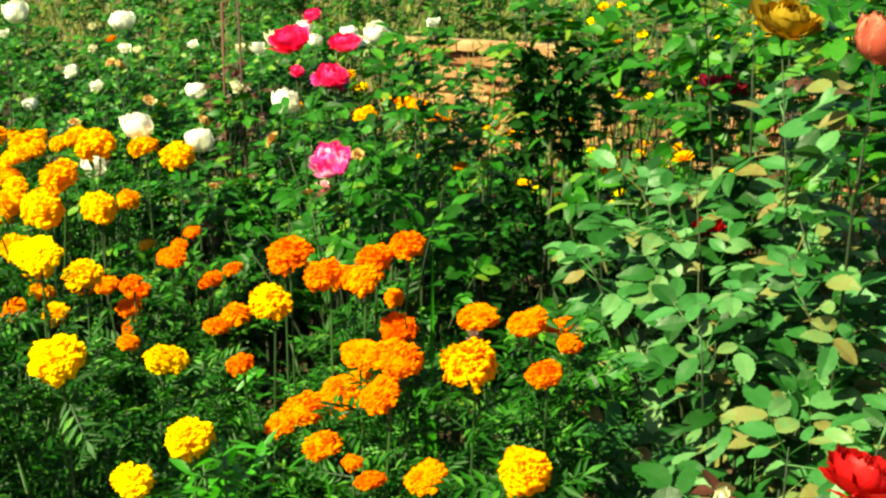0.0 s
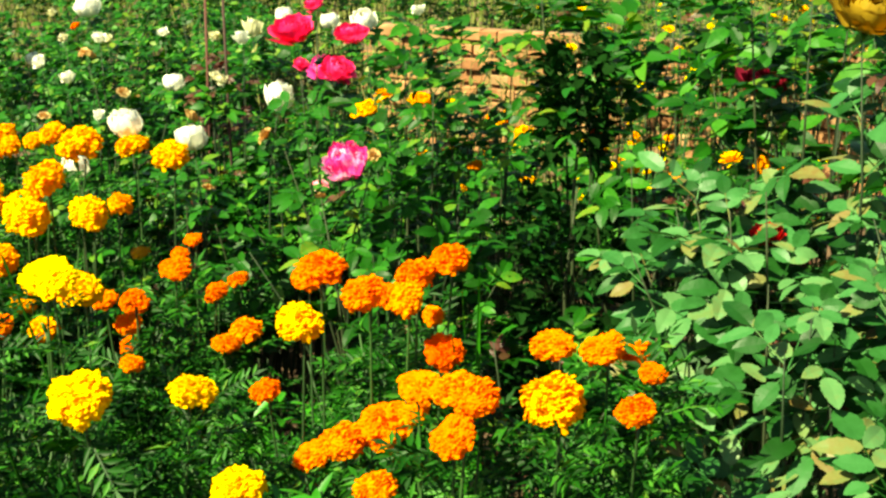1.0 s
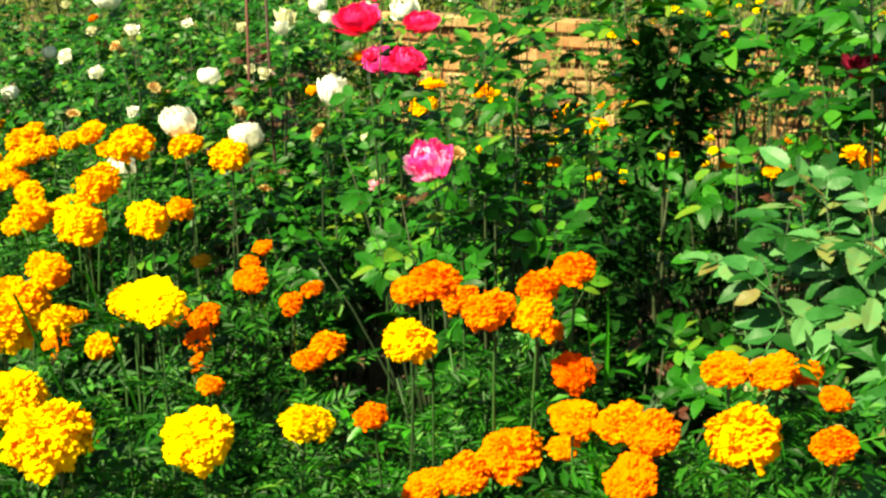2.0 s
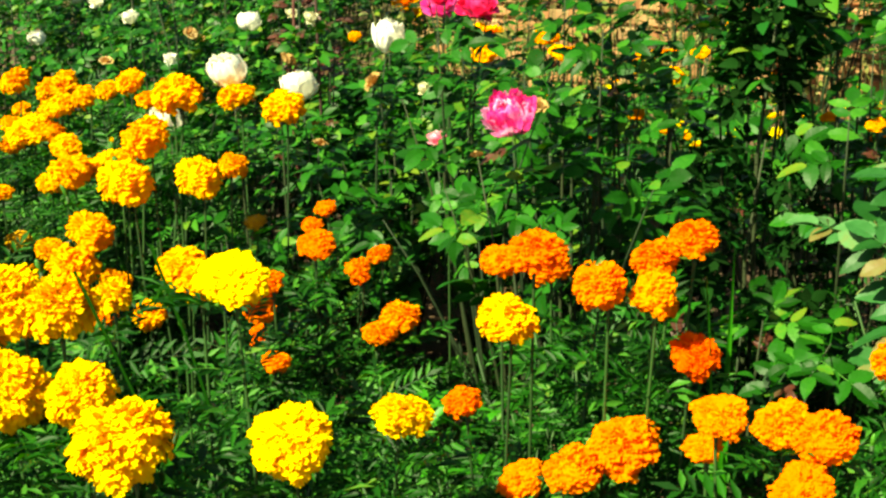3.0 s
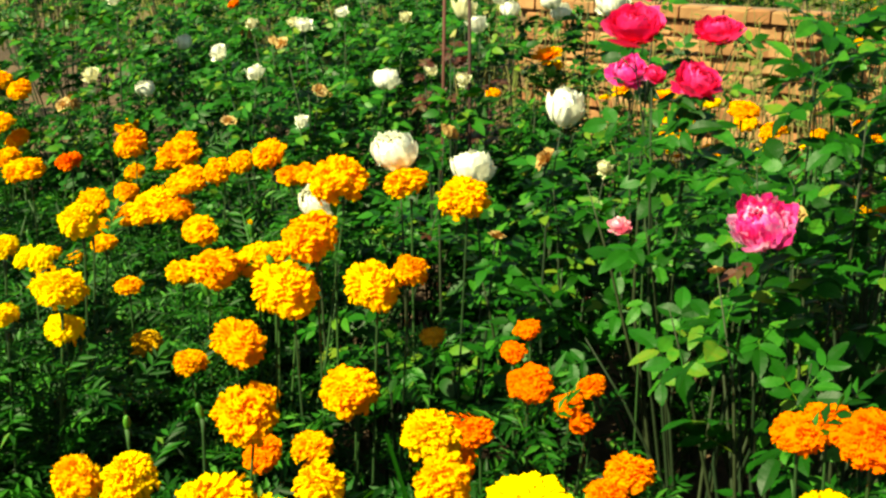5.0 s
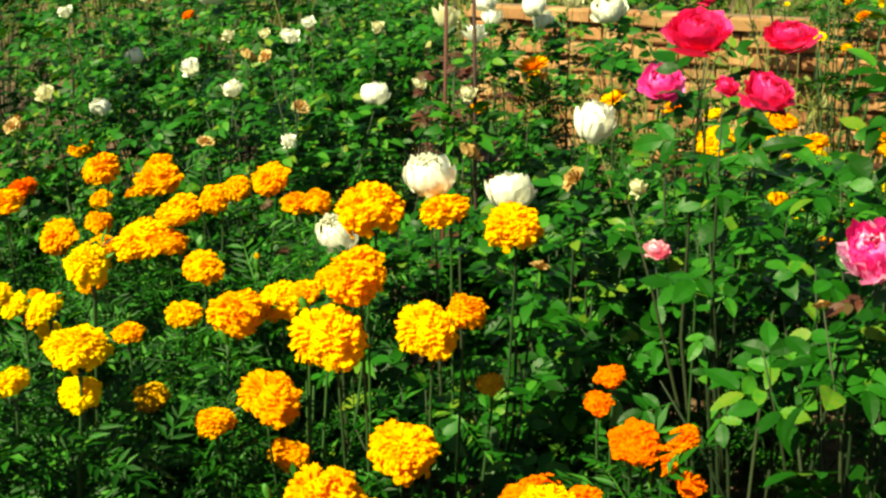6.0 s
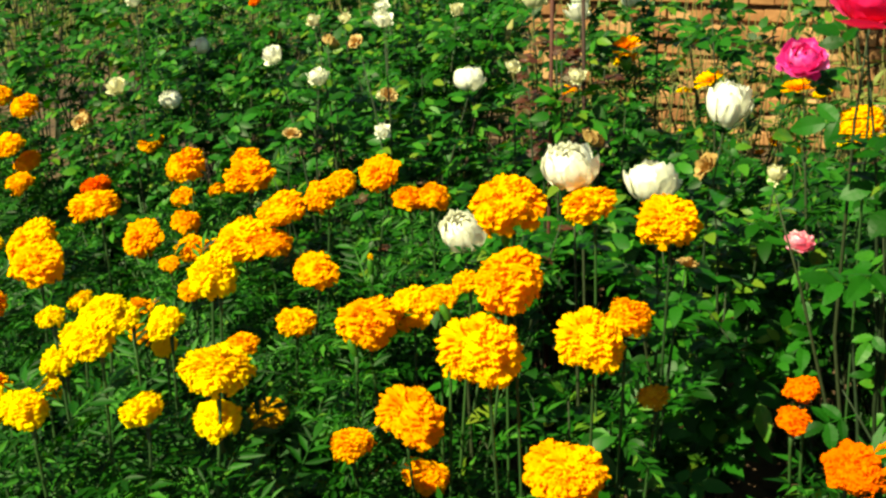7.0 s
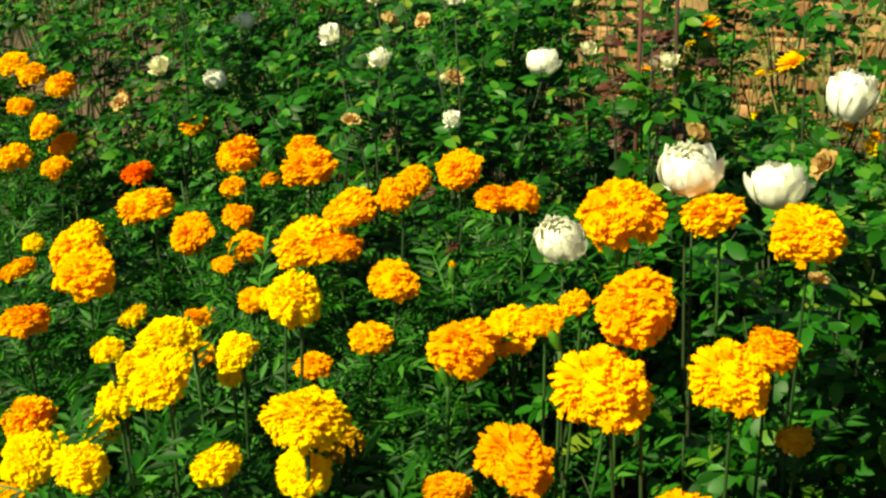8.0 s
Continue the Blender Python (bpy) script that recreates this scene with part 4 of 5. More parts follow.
marigold("O", -0.550, 1.550, 0.42, [(0.057, 0.078, 0.440, 0.022)], 1.05)
marigold("O", 0.250, 1.400, 0.56, [(-0.066, 0.048, 0.580, 0.022)], 1.05)
marigold("G", -1.750, 2.650, 0.58, [(-0.014, -0.056, 0.600, 0.022)], 1.05)
marigold("G", -2.400, 4.800, 0.58, [(-0.033, 0.043, 0.600, 0.022)], 1.05)
marigold("G", -1.300, 3.750, 0.54, [(0.060, -0.073, 0.560, 0.022)], 1.05)
marigold("G", -0.750, 2.600, 0.40, [(0.018, -0.073, 0.420, 0.022)], 1.05)
marigold("G", -1.200, 2.750, 0.55, [(0.035, -0.027, 0.573, 0.022)], 1.05)
marigold("H", -0.950, 1.920, 0.60, [(0.046, -0.105, 0.815, 0.062), (-0.049, 0.084, 0.744, 0.055)])
# slim green buds among the golden heads
for x, y, z in ((-0.954, 2.870, 0.745), (-1.075, 2.943, 0.675), (-0.865, 2.992, 0.800), (-1.050, 3.283, 0.675)):
    marigold("G", x, y, 0.44, [(0.0, 0.0, z, 0.036, "Q")], 0.6)
# ---- pink and red roses ----
rose_bush(-0.16, 2.80, 0.78, 0.34, 12, 110, [("K", -0.251, 2.627, 0.874, 0.086), ("T", -0.195, 2.67, 0.88, 0.032), ("T", -0.30, 2.66, 0.80, 0.022)],
          "rose bush with one ruffled pink bloom and a bud", 0.11, True, 1, 0.45, 51)
rose_bush(-0.20, 3.22, 0.80, 0.34, 11, 170, [("R", -0.377, 3.022, 1.097, 0.098), ("R", -0.271, 2.990, 1.011, 0.085), ("R", -0.244, 3.007, 1.091, 0.075), ("R", -0.353, 2.942, 1.029, 0.036), ("R", -0.331, 3.126, 1.146, 0.05), ("P", -0.328, 3.405, 0.96, 0.085), ("N", -0.342, 3.340, 0.668, 0.05)],
          "rose bush with several crimson and cerise blooms", 0.10, True, 1, 0.42, 52)
rose_bush(0.12, 2.55, 0.54, 0.24, 9, 60, [], "dark green leafy rose bush in the flower bed", 0.105, True, 3, 0.5, 53)
rose_bush(0.40, 2.78, 0.98, 0.22, 9, 62, [], "tall rose bush with dark glossy leaves", 0.10, True, 3, 0.25, 54)
rose_bush(0.50, 1.76, 0.70, 0.24, 14, 170, [("S", 0.47, 1.30, 0.77, 0.09), ("C", 0.36, 1.50, 0.64, 0.03)], "broad-leaved rose bush with a scarlet bloom", 0.14, True, 3, 0.2, 55, "rose bushes", True)
rose_bush(0.55, 2.25, 1.00, 0.34, 15, 190, [("V", 0.549, 2.039, 1.217, 0.105), ("X", 0.609, 1.766, 1.210, 0.09), ("M", 0.607, 2.736, 1.014, 0.095), ("S", 0.475, 2.22, 0.83, 0.06)],
          "tall rose bush with amber, salmon and dark red blooms", 0.145, True, 4, 0.2, 56, "rose bushes", True)
rose_bush(0.47, 1.97, 0.82, 0.17, 9, 42, [], "broad-leaved rose bush with sage-green leaves", 0.13, True, 2, 0.66, 64, "rose bushes", True)
rose_bush(0.52, 2.27, 0.94, 0.20, 11, 75, [], "tall broad-leaved rose bush with sage-green leaves", 0.13, True, 2, 0.6, 60, "rose bushes", True)
rose_bush(0.85, 1.95, 0.95, 0.34, 14, 190, [], "broad-leaved rose bush without blooms", 0.12, True, 5, 0.2, 57, "rose bushes", True)
rose_bush(0.84, 2.10, 1.36, 0.26, 9, 120, [], "tall dark green rose bush above the broad-leaved ones", 0.13, True, 2, 0.74, 61)
rose_bush(0.66, 2.55, 1.30, 0.22, 10, 130, [], "tall dark green rose bush above the broad-leaved ones", 0.125, True, 2, 0.70, 62)
rose_bush(-0.655, 3.86, 0.99, 0.09, 7, 46, [], "thin rose shoots with young dark red leaves round iron stakes", 0.09, True, 46, 0.62, 63)
rose_bush(0.88, 2.75, 0.60, 0.30, 9, 60, [], "leafy green rose bush without blooms", 0.13, True, 3, 0.2, 58)
rose_bush(0.45, 3.35, 0.68, 0.30, 11, 80, [], "tall dark green rose bush without blooms", 0.12, True, 3, 0.45, 59)

# tall airy bushes towards the wall
for k, (x, y, h, s, n) in enumerate([(0.33, 3.12, 1.16, 0.24, 95), (0.06, 2.95, 1.12, 0.15, 80), (-0.09, 2.84, 1.05, 0.12, 70), (0.62, 3.75, 0.6, 0.3, 90), (0.98, 3.35, 1.20, 0.32, 90), (1.15, 4.2, 0.55, 0.34, 90), (1.45, 3.7, 1.2, 0.34, 30), (0.80, 4.3, 0.5, 0.3, 90),
                                     (1.55, 4.6, 1.25, 0.36, 80), (1.2, 2.55, 1.05, 0.32, 26), (1.75, 3.0, 1.1, 0.36, 34), (2.1, 4.1, 1.2, 0.36, 40), (2.0, 5.1, 1.25, 0.4, 150), (0.06, 3.75, 0.62, 0.24, 60), (0.22, 4.45, 0.5, 0.28, 75), (-0.02, 4.9, 0.9, 0.3, 50), (2.7, 4.6, 1.2, 0.4, 150), (0.62, 4.75, 0.5, 0.25, 60), (1.35, 5.65, 1.2, 0.35, 60), (0.95, 6.15, 1.1, 0.35, 60), (0.80, 3.0, 1.22, 0.28, 75), (1.28, 3.15, 1.25, 0.3, 60), (0.56, 3.05, 1.22, 0.20, 70)]):
    rose_bush(x, y, h, s, 10, n, [], "tall airy rose bush with bare lower canes" if h > 0.7 else "low leafy rose bush before the brick wall", 0.095 if k in (1, 2) else 0.12, k < 5, 2, 0.86 if h > 0.7 else 0.35, 80 + k)


# ---- white roses ----
WHITE_LABEL = "leafy rose bush with creamy white and fading blooms"
rose_bush(-0.749, 3.091, 0.61, 0.16, 6, 90, [("W", -0.766, 3.070, 0.877, 0.079), ("T", -0.590, 3.094, 0.723, 0.029), ("W", -0.630, 3.159, 0.830, 0.081), ("W", -0.910, 3.170, 0.759, 0.071)], WHITE_LABEL, 0.09, False, 0, 0.3, 101, "white rose bushes")
rose_bush(-0.492, 3.414, 0.61, 0.16, 6, 90, [("C", -0.365, 3.403, 0.768, 0.044), ("T", -0.486, 3.410, 0.787, 0.047), ("U", -0.443, 3.425, 0.888, 0.092), ("T", -0.670, 3.432, 0.835, 0.047)], WHITE_LABEL, 0.09, False, 0, 0.3, 102, "white rose bushes")
rose_bush(-0.706, 4.069, 0.68, 0.30, 11, 330, [("C", -0.638, 3.796, 0.878, 0.045), ("W", -0.603, 4.018, 0.976, 0.055), ("C", -0.716, 4.229, 0.831, 0.039)], WHITE_LABEL, 0.086, False, 0, 0.3, 103, "white rose bushes")
rose_bush(-1.080, 4.069, 0.68, 0.30, 11, 330, [("W", -1.021, 3.923, 0.757, 0.043), ("W", -1.010, 3.948, 0.981, 0.047), ("T", -1.070, 3.984, 0.934, 0.037), ("T", -1.217, 4.046, 0.736, 0.039), ("W", -0.828, 4.108, 0.826, 0.074), ("C", -1.159, 4.120, 0.964, 0.040), ("W", -1.157, 4.123, 0.841, 0.057), ("W", -1.258, 4.184, 0.883, 0.052), ("T", -1.002, 4.188, 0.786, 0.041)], WHITE_LABEL, 0.086, False, 0, 0.3, 104, "white rose bushes")
rose_bush(-1.145, 4.450, 0.76, 0.30, 11, 330, [("C", -1.018, 4.307, 0.760, 0.034), ("T", -1.132, 4.346, 0.886, 0.046), ("T", -1.007, 4.388, 0.738, 0.039), ("C", -1.099, 4.463, 0.924, 0.034)], WHITE_LABEL, 0.086, False, 0, 0.3, 105, "white rose bushes")
rose_bush(-0.242, 4.320, 0.61, 0.30, 11, 200, [("W", -0.242, 4.320, 0.993, 0.095)], WHITE_LABEL, 0.086, False, 0, 0.3, 106, "white rose bushes")
rose_bush(-1.701, 4.622, 0.48, 0.30, 11, 330, [("C", -1.660, 4.439, 0.785, 0.054), ("T", -1.789, 4.586, 0.672, 0.047), ("W", -1.640, 4.669, 0.964, 0.047), ("W", -1.578, 4.714, 0.698, 0.063), ("T", -1.824, 4.808, 0.636, 0.058)], WHITE_LABEL, 0.086, False, 0, 0.3, 107, "white rose bushes")
rose_bush(-0.501, 4.637, 0.61, 0.30, 11, 200, [("C", -0.623, 4.569, 0.953, 0.080), ("W", -0.518, 4.573, 0.989, 0.072), ("W", -0.491, 4.681, 0.933, 0.067), ("W", -0.371, 4.726, 0.957, 0.074)], WHITE_LABEL, 0.086, False, 0, 0.3, 108, "white rose bushes")
rose_bush(-0.212, 4.767, 0.61, 0.30, 11, 200, [("W", -0.053, 4.757, 0.993, 0.060), ("C", -0.252, 4.762, 0.971, 0.064), ("W", -0.333, 4.782, 0.915, 0.069)], WHITE_LABEL, 0.086, False, 0, 0.3, 109, "white rose bushes")
rose_bush(-0.903, 4.926, 0.85, 0.30, 11, 330, [("C", -0.801, 4.874, 0.889, 0.049), ("W", -1.004, 4.978, 0.893, 0.047)], WHITE_LABEL, 0.086, False, 0, 0.3, 110, "white rose bushes")
rose_bush(-1.463, 5.045, 0.82, 0.30, 11, 330, [("T", -1.313, 4.988, 0.831, 0.058), ("W", -1.285, 5.015, 0.985, 0.105), ("W", -1.724, 5.073, 1.016, 0.113), ("W", -1.554, 5.191, 0.769, 0.065)], WHITE_LABEL, 0.086, False, 0, 0.3, 111, "white rose bushes")
rose_bush(-1.586, 5.648, 0.85, 0.30, 11, 330, [("C", -1.586, 5.648, 0.910, 0.045)], WHITE_LABEL, 0.086, False, 0, 0.3, 112, "white rose bushes")

# leafy bushes that carry the rose bed on to the back
for k, (x, y, h, s) in enumerate([(-2.45, 5.25, 0.60, 0.30), (-2.50, 5.60, 0.85, 0.42), (-1.90, 5.50, 0.82, 0.42), (-1.30, 5.60, 0.82, 0.42), (-1.00, 5.40, 0.75, 0.35), (-2.90, 5.10, 0.82, 0.42), (-2.30, 6.30, 1.00, 0.45), (-1.50, 6.30, 0.95, 0.45),
                                  (-3.20, 6.20, 0.90, 0.45), (-1.45, 4.70, 0.51, 0.36), (-0.85, 3.75, 0.66, 0.28), (-0.62, 4.10, 0.58, 0.28), (-1.10, 3.85, 0.56, 0.30), (-0.55, 3.45, 0.42, 0.26), (-1.85, 5.00, 0.60, 0.30),
                                  (-1.75, 7.20, 1.10, 0.50), (-2.60, 7.30, 1.15, 0.50), (-1.00, 6.30, 0.85, 0.40), (-0.75, 6.70, 0.80, 0.30), (-3.80, 7.20, 1.00, 0.50), (-1.15, 7.20, 1.00, 0.40), (-2.20, 8.30, 1.15, 0.50), (-3.10, 8.60, 1.20, 0.50), (-1.40, 8.30, 1.10, 0.45), (-3.60, 9.60, 1.20, 0.60), (-1.80, 9.30, 1.25, 0.60), (-1.15, 9.00, 1.10, 0.50), (-2.60, 9.90, 1.30, 0.60), (-0.75, 8.75, 1.10, 0.45), (-0.15, 8.50, 1.10, 0.40), (0.45, 8.30, 1.05, 0.40), (-1.30, 8.90, 1.15, 0.40), (0.15, 9.00, 1.15, 0.45), (-0.45, 9.20, 1.15, 0.45), (0.90, 8.00, 0.95, 0.35), (-0.42, 3.72, 0.70, 0.26), (-0.15, 3.62, 0.64, 0.28), (-0.50, 4.32, 0.72, 0.28), (0.05, 4.15, 0.62, 0.28), (-0.80, 5.15, 0.98, 0.26), (-0.78, 5.75, 0.96, 0.28), (-0.66, 6.35, 0.92, 0.28)]):
    rose_bush(x, y, h, s, 12, 395 if y < 5.5 else 240, [], "dense leafy rose bush in the white rose bed", 0.078 if y < 5.5 else 0.10, False, 26 if k in (10, 11) else 3, 0.25, 200 + k, "white rose bushes")

for plant in PLANTS:
    grow_marigold(*plant)


# ---- poles ----
def stake(x, y, height, dx, dy):
    g = Geo()
    g.tube([(0, 0, -0.05), (dx * 0.3, dy * 0.3, height * 0.33), (dx * 0.7, dy * 0.7, height * 0.66), (dx, dy, height)], [0.0042, 0.0044, 0.0038, 0.0040], 8)
    ob = tagged(new("garden_stake", g.mesh("garden_stake", RUST)), "thin rusty iron garden stake among the white roses", "stake", "garden stakes")
    ob.location = (x, y, 0)


stake(-0.700, 3.84, 1.13, 0.02, 0.0)
stake(-0.615, 3.80, 1.15, -0.012, 0.01)


# ---- a shrub between the roses, its leaves coloured near black for shade ----
def shade_dark_shrub(x, y, low, top, wide, n, seed):
    r = random.Random(seed)
    root = thing("shade_dark_shrub", x, y, 0, "narrow dense shrub, its green leaves coloured near black for shade", "shrub")
    g = Geo()
    g.tube([(0, 0, 0), (0.01, 0, 0.35 * top), (0, 0.01, 0.7 * top), (0.02, 0, top)], [0.006, 0.005, 0.004, 0.0015], 6)
    part("trunk", g.mesh("trunk", CANE), root)
    g = Geo()
    for k in range(n):
        z = r.uniform(low, top)
        rad = wide * math.sqrt(r.random()) * (1.1 - 0.5 * abs(2 * z - low - top) / (top - low))
        a = r.uniform(0, 6.28)
        g.add(*r.choice(ROSE_LEAVES), leaf_pose(r, (rad * math.cos(a), rad * math.sin(a), z), a + r.gauss(0, 0.6), r.uniform(0.05, 0.09), r.uniform(-0.2, 0.6), 0.6))
    part("foliage", g.mesh("foliage", SHADE_LEAF), root, None, "", "stuff")


shade_dark_shrub(0.235, 2.82, 0.84, 1.06, 0.045, 150, 6)
# lower shrub added to darken the shaded gap under the first
shade_dark_shrub(0.22, 2.80, 0.2, 0.78, 0.14, 280, 7)


# ---- blades and weeds among the marigolds ----
def blade_clump(x, y, blades, material=WEED_LEAF):
    root = thing("blade_clump", x, y, 0, "clump of upright sword-shaped green leaves among marigolds", "plant")
    for a, height, reach, width in blades:
        g = Geo()
        verts, faces = [], []
        for i in range(8):
            f = i / 7
            w = width * (1 - f ** 3) * (0.6 + 0.4 * math.sin(math.pi * min(1, f * 1.4)))
            cx, cz = reach * f ** 2, height * f
            verts += [(cx, -w, cz), (cx + 0.004, 0, cz), (cx, w, cz)]
        for i in range(7):
            for k in range(2):
                faces.append((3 * i + k, 3 * i + k + 1, 3 * i + k + 4, 3 * i + k + 3))
        g.add(verts, faces, Matrix.Rotation(a, 4, "Z"))
        part("blade", g.mesh("blade", material), root)


blade_clump(-0.03, 2.02, [(1.4, 0.83, 0.03, 0.013), (1.9, 0.78, 0.06, 0.010), (4.0, 0.74, 0.06, 0.008)])
blade_clump(-0.10, 1.42, [(0.3, 0.66, 0.08, 0.006), (2.9, 0.70, 0.05, 0.006)])
blade_clump(-0.60, 1.80, [(3.14, 0.905, 0.17, 0.009)], ROSE_LEAF)
blade_clump(-0.60, 1.99, [(3.14, 0.87, 0.13, 0.006)], ROSE_LEAF)

blade_clump(-1.115, 2.98, [(1.5, 0.66, 0.02, 0.008)], ROSE_LEAF)


def weed(x, y, z, n, size, seed):
    r = random.Random(seed)
    root = thing("leafy_weed", x, y, 0, "bright light-green leafy weed between the marigolds", "plant")
    g = Geo()
    g.tube([(0, 0, 0), (0.01, 0, z * 0.5), (0, 0.01, z)], [0.004, 0.003, 0.002], 5)
    part("stem", g.mesh("stem", STEM), root)
    g = Geo()
    for k in range(n):
        v, f = leaflet(size * r.uniform(0.7, 1.2), size * r.uniform(0.09, 0.16), 0.25, r.uniform(0.1, 0.6), True)
        g.add(v, f, leaf_pose(r, (r.gauss(0, 0.022), r.gauss(0, 0.022), z * r.uniform(0.6, 1.0)), 2.4 * k, 1, r.uniform(0.2, 0.9), 0.2))
    part("foliage", g.mesh("foliage", WEED_LEAF), root, None, "", "stuff")


weed(-0.30, 1.54, 0.69, 60, 0.05, 3)
weed(-0.25, 1.60, 0.67, 45, 0.048, 4)
weed(-0.34, 1.60, 0.64, 50, 0.045, 9)
weed(-0.37, 2.25, 0.54, 40, 0.06, 8)
weed(-0.47, 1.60, 0.52, 18, 0.08, 5)


# ---- yellow daisies behind the beds ----
def daisy_plant(x, y, height, spread, n, seed, orange=0.0, size=0.043):
    r = random.Random(seed)
    root = thing("daisy_plant", x, y, 0, "tall plant covered in small yellow daisy-like flowers", "flowering plant", "yellow daisies behind the beds")
    joined = Geo()
    for k in range(n):
        a, reach = 2.4 * k, spread * math.sqrt((k + 0.5) / n)
        top = Vector((reach * math.cos(a), reach * math.sin(a), height * r.uniform(0.66, 1.0)))
        g = Geo()
        g.tube([(0.2 * top.x, 0.2 * top.y, 0), (0.6 * top.x, 0.6 * top.y, top.z * 0.55), tuple(top)], [0.004, 0.003, 0.002], 4)
        part("stem", g.mesh("stem", STEM), root)
        part("flower_head", DAISY_ORANGE if r.random() < orange else DAISY, root,
             tilted((r.gauss(-0.2, 0.3), r.gauss(-0.5, 0.3), 1), r.uniform(0, 6), size * r.uniform(0.8, 1.2), top))
        for i in range(9 if height < 0.7 else 5):
            f = r.uniform(0.2 if height < 0.7 else 0.72, 0.95)
            joined.add(*r.choice(MARIGOLD_LEAVES), leaf_pose(r, (top.x * f, top.y * f, top.z * f), r.uniform(0, 6.28), r.uniform(0.09, 0.15), 0.3, 0.4))
    part("foliage", joined.mesh("foliage", MARIGOLD_LEAF), root, None, "", "stuff")


for x, y, h, s, n, o in [(2.35, 6.0, 0.85, 0.35, 26, 0.0), (2.9, 6.3, 0.9, 0.4, 24, 0.1), (1.05, 5.1, 1.12, 0.3, 9, 0.6), (1.5, 5.2, 1.10, 0.18, 22, 0.1), (0.66, 5.0, 1.10, 0.16, 14, 0.4), (0.85, 4.6, 1.02, 0.25, 6, 0.5), (2.1, 5.5, 1.1, 0.3, 22, 0.0), (0.75, 5.0, 0.5, 0.28, 12, 0.3),
                         (0.15, 5.0, 0.52, 0.3, 12, 0.3), (-0.35, 5.3, 0.42, 0.3, 10, 0.2), (1.2, 4.6, 0.5, 0.3, 12, 0.5), (0.55, 4.3, 0.55, 0.28, 12, 0.5), (3.6, 7.2, 0.9, 0.4, 20, 0.1),
                         (0.9, 8.2, 0.8, 0.4, 16, 0.2), (2.0, 8.6, 0.8, 0.5, 18, 0.1)]:
    daisy_plant(x, y, h, s, n, int(x * 100 + y * 10), o)


# ---- dry stems before the wall ----
DRY = solid_material("dry_olive_stem", (0.05, 0.055, 0.010), (0.16, 0.13, 0.035), 40, 0.8)


def stem_clump(x, y, n, height, spread, seed):
    r = random.Random(seed)
    root = thing("stem_clump", x, y, 0, "clump of thin dry olive-brown upright stems", "plant", "dry stems before the wall")
    joined = Geo()
    for k in range(n):
        a, reach, h = 2.4 * k, spread * math.sqrt((k + 0.5) / n), height * r.uniform(0.6, 1.0)
        bx, by = reach * math.cos(a), reach * math.sin(a)
        tip = (bx + r.gauss(0, 0.11), by + r.gauss(0, 0.08), h)
        g = Geo()
        g.tube([(bx, by, 0), ((bx + tip[0]) / 2 + r.gauss(0, 0.01), (by + tip[1]) / 2, h * 0.5), tip], [0.0035, 0.003, 0.0015], 4)
        part("stem", g.mesh("stem", DRY), root)
        for i in range(5):
            f = r.uniform(0.3, 1.0)
            v, q = leaflet(r.uniform(0.04, 0.08), r.uniform(0.006, 0.014), 0.2, 0.3)
            joined.add(v, q, leaf_pose(r, (bx + (tip[0] - bx) * f, by + (tip[1] - by) * f, h * f), r.uniform(0, 6.28), 1, r.uniform(0.2, 1.0), 0.4))
    part("foliage", joined.mesh("foliage", GRASS), root, None, "", "stuff")


for k, (x, y, n, h, sp) in enumerate([(-0.42, 5.0, 20, 0.9, 0.22), (-0.15, 5.6, 22, 0.9, 0.28), (0.2, 5.9, 22, 0.85, 0.3), (0.6, 5.7, 20, 0.8, 0.3), (0.42, 6.5, 16, 0.75, 0.35), (0.95, 6.2, 16, 0.75, 0.3), (-0.6, 5.9, 26, 0.95, 0.28), (-0.9, 6.3, 24, 0.95, 0.28), (0.05, 4.6, 12, 0.8, 0.2),
                                      (1.0, 5.3, 16, 0.75, 0.3), (-0.3, 6.6, 20, 0.85, 0.3), (0.45, 5.0, 12, 0.75, 0.2), (1.6, 5.9, 16, 0.8, 0.3)]):
    stem_clump(x, y, n, h, sp, 300 + k)


# ---- lawn beyond the wall ----
def lawn():
    r = random.Random(12)
    verts, faces = [], []
    for k in range(26000):
        y = 7.6 + 13 * r.random() ** 1.4
        x = r.uniform(-7, 8)
        if y < WALL_Y(x) + 0.5:
            continue
        a, h, w = r.uniform(0, 6.28), r.uniform(0.08, 0.22), 0.004 + 0.0012 * (y - 7)
        dx, dy, lean = math.cos(a) * w, math.sin(a) * w, r.uniform(-0.06, 0.06)
        i = len(verts)
        verts += [(x - dx, y - dy, 0), (x + dx, y + dy, 0), (x + lean, y + lean * 0.5, h)]
        faces.append((i, i + 1, i + 2))
    me = bpy.data.meshes.new("lawn_grass")
    me.from_pydata(verts, [], faces)
    me.materials.append(GRASS)
    tagged(new("lawn_grass", me), "dry olive-green lawn grass behind the brick wall", "grass", "", "stuff")


WALL_AT, WALL_WAY = Vector((0.70, 6.9, 0)), Vector((0.853, -0.522, 0))


def WALL_Y(x):
    return WALL_AT.y + (x - WALL_AT.x) * WALL_WAY.y / WALL_WAY.x


lawn()


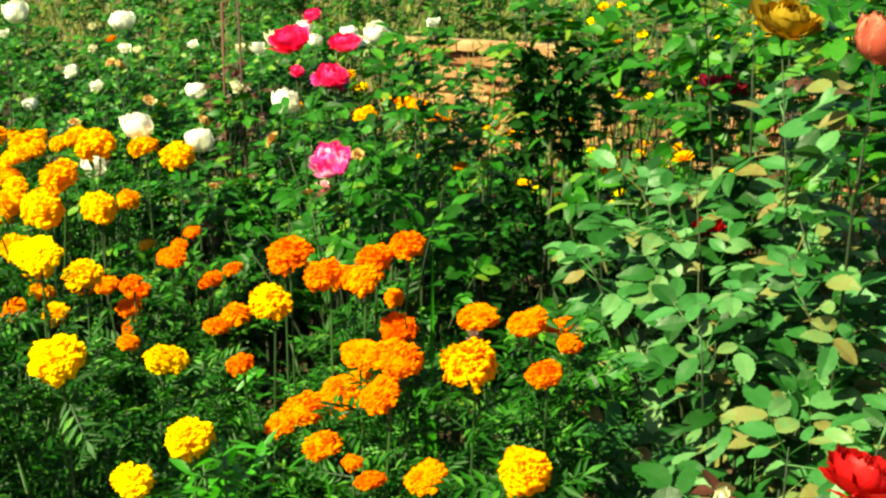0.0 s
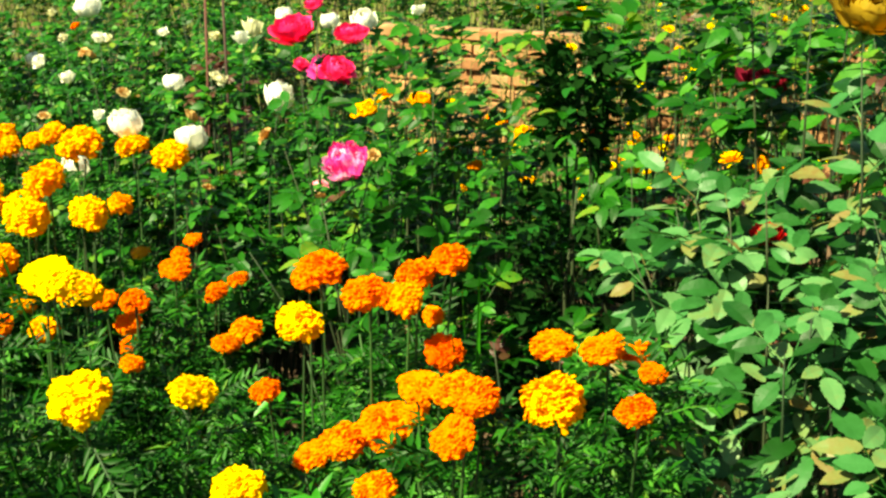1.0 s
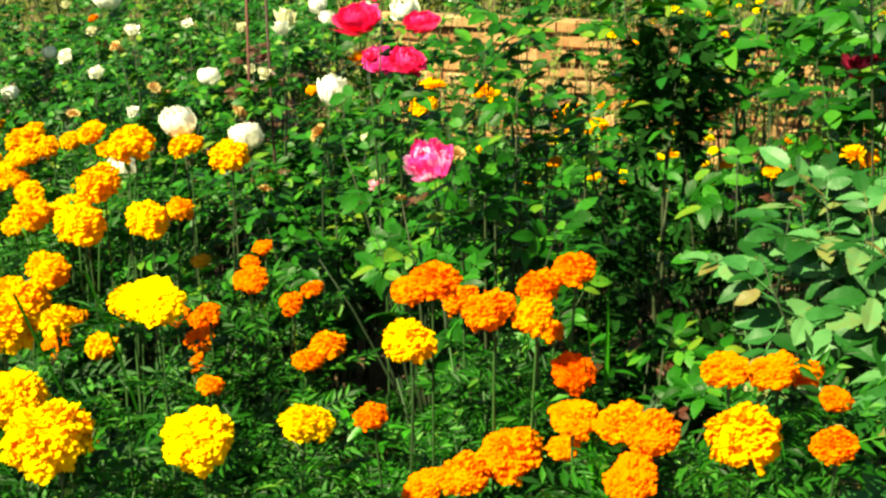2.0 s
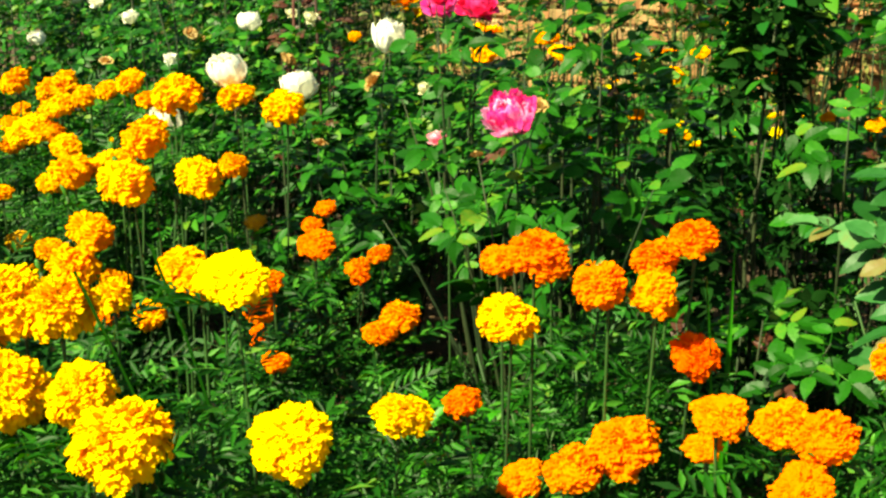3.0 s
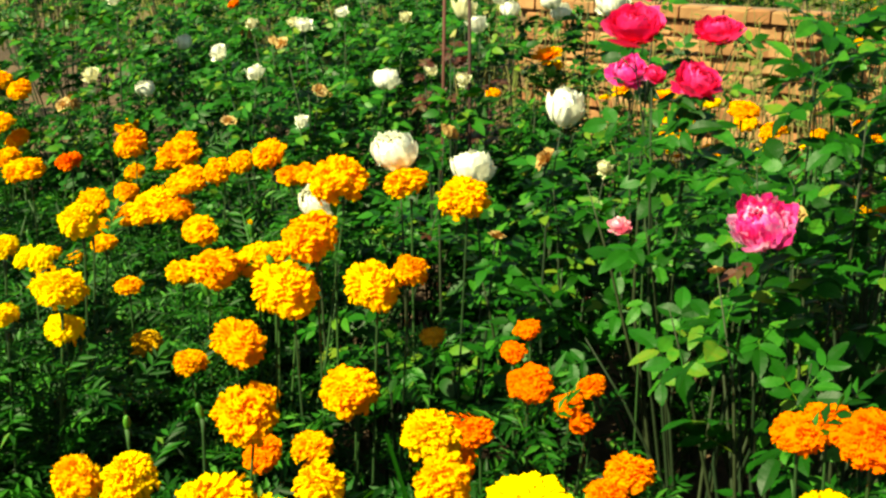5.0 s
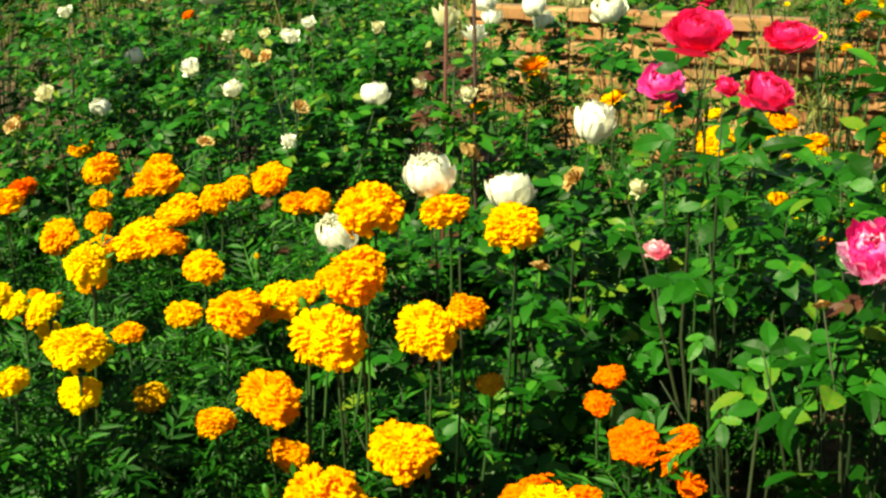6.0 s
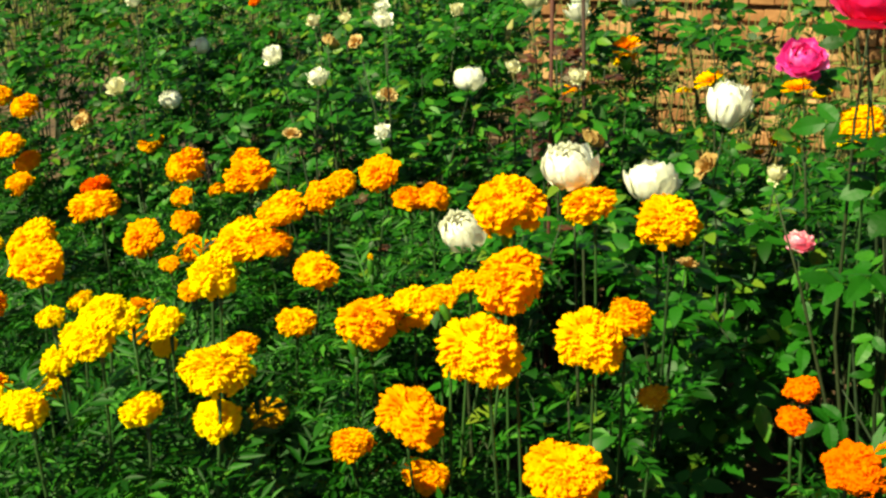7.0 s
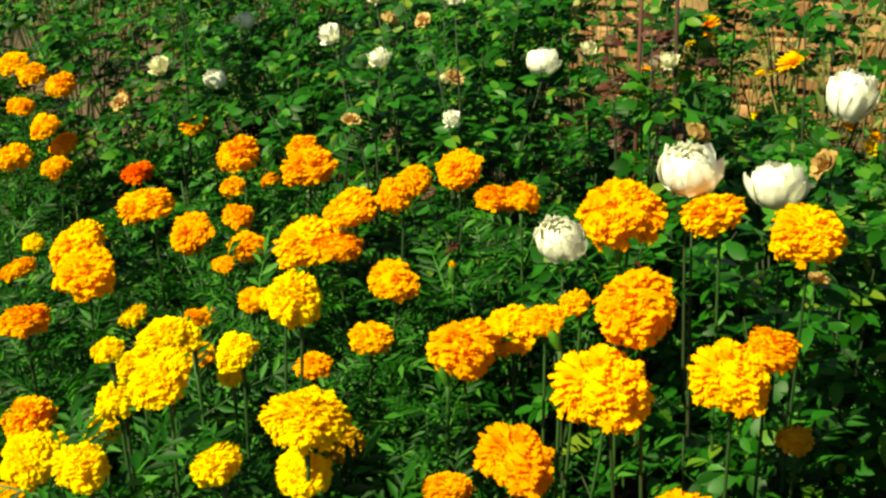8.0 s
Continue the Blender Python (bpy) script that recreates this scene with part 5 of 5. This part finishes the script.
# ---- brick wall ----
def brick_mesh(seed, length):
    r = random.Random(seed)
    l, d, h, b = length / 2, 0.05, 0.030, 0.006
    verts = []
    for z, inset in ((-h, b), (-h + b, 0), (h - b, 0), (h, b)):
        for sx, sy in ((-1, -1), (1, -1), (1, 1), (-1, 1)):
            verts.append((sx * (l - inset) + r.uniform(-0.0025, 0.0025), sy * (d - inset) + r.uniform(-0.0025, 0.0025), z + r.uniform(-0.002, 0.002)))
    faces = [(3, 2, 1, 0), (12, 13, 14, 15)]
    for k in range(3):
        for i in range(4):
            j = (i + 1) % 4
            faces.append((4 * k + i, 4 * k + j, 4 * k + 4 + j, 4 * k + 4 + i))
    return verts, faces


def brick_wall():
    turn = math.atan2(WALL_WAY.y, WALL_WAY.x)
    root = thing("wall_garden", WALL_AT.x, WALL_AT.y, 0, "low weathered orange-tan brick garden wall with deep joints", "wall", "", "structure")
    root.rotation_euler = (0, 0, turn)
    core = Geo()
    core.add([(x, y, z) for z in (-0.05, 0.68) for x, y in ((-1.15, -0.018), (5.6, -0.018), (5.6, 0.15), (-1.15, 0.15))],
             [(3, 2, 1, 0), (4, 5, 6, 7), (0, 1, 5, 4), (1, 2, 6, 5), (2, 3, 7, 6), (3, 0, 4, 7)])
    part("core", core.mesh("core", MORTAR, False), root)
    shapes = [brick_mesh(k, 0.104) for k in range(6)]
    meshes = []
    for v, f in shapes:
        g = Geo()
        g.add(v, f)
        meshes.append(g.mesh("brick", BRICK, False))
    far = Geo()
    r = random.Random(2)
    for row in range(9):
        for k in range(-10, 51):
            s = (k + (0.5 if row % 2 else 0)) * 0.110 + r.uniform(-0.004, 0.004)
            z = 0.034 + row * 0.078
            proud = -0.020 if row in (2, 4, 6, 8) else 0.006
            m = pose(s, proud + r.uniform(-0.009, 0.009), z + r.uniform(-0.003, 0.003), r.uniform(-2, 2), r.uniform(-1, 1), r.uniform(-2, 2))
            if s < 1.4:
                part("brick", r.choice(meshes), root, m)
            else:
                far.add(*r.choice(shapes), m)
    part("brickwork", far.mesh("brickwork", BRICK, False), root, None, "", "stuff")


brick_wall()
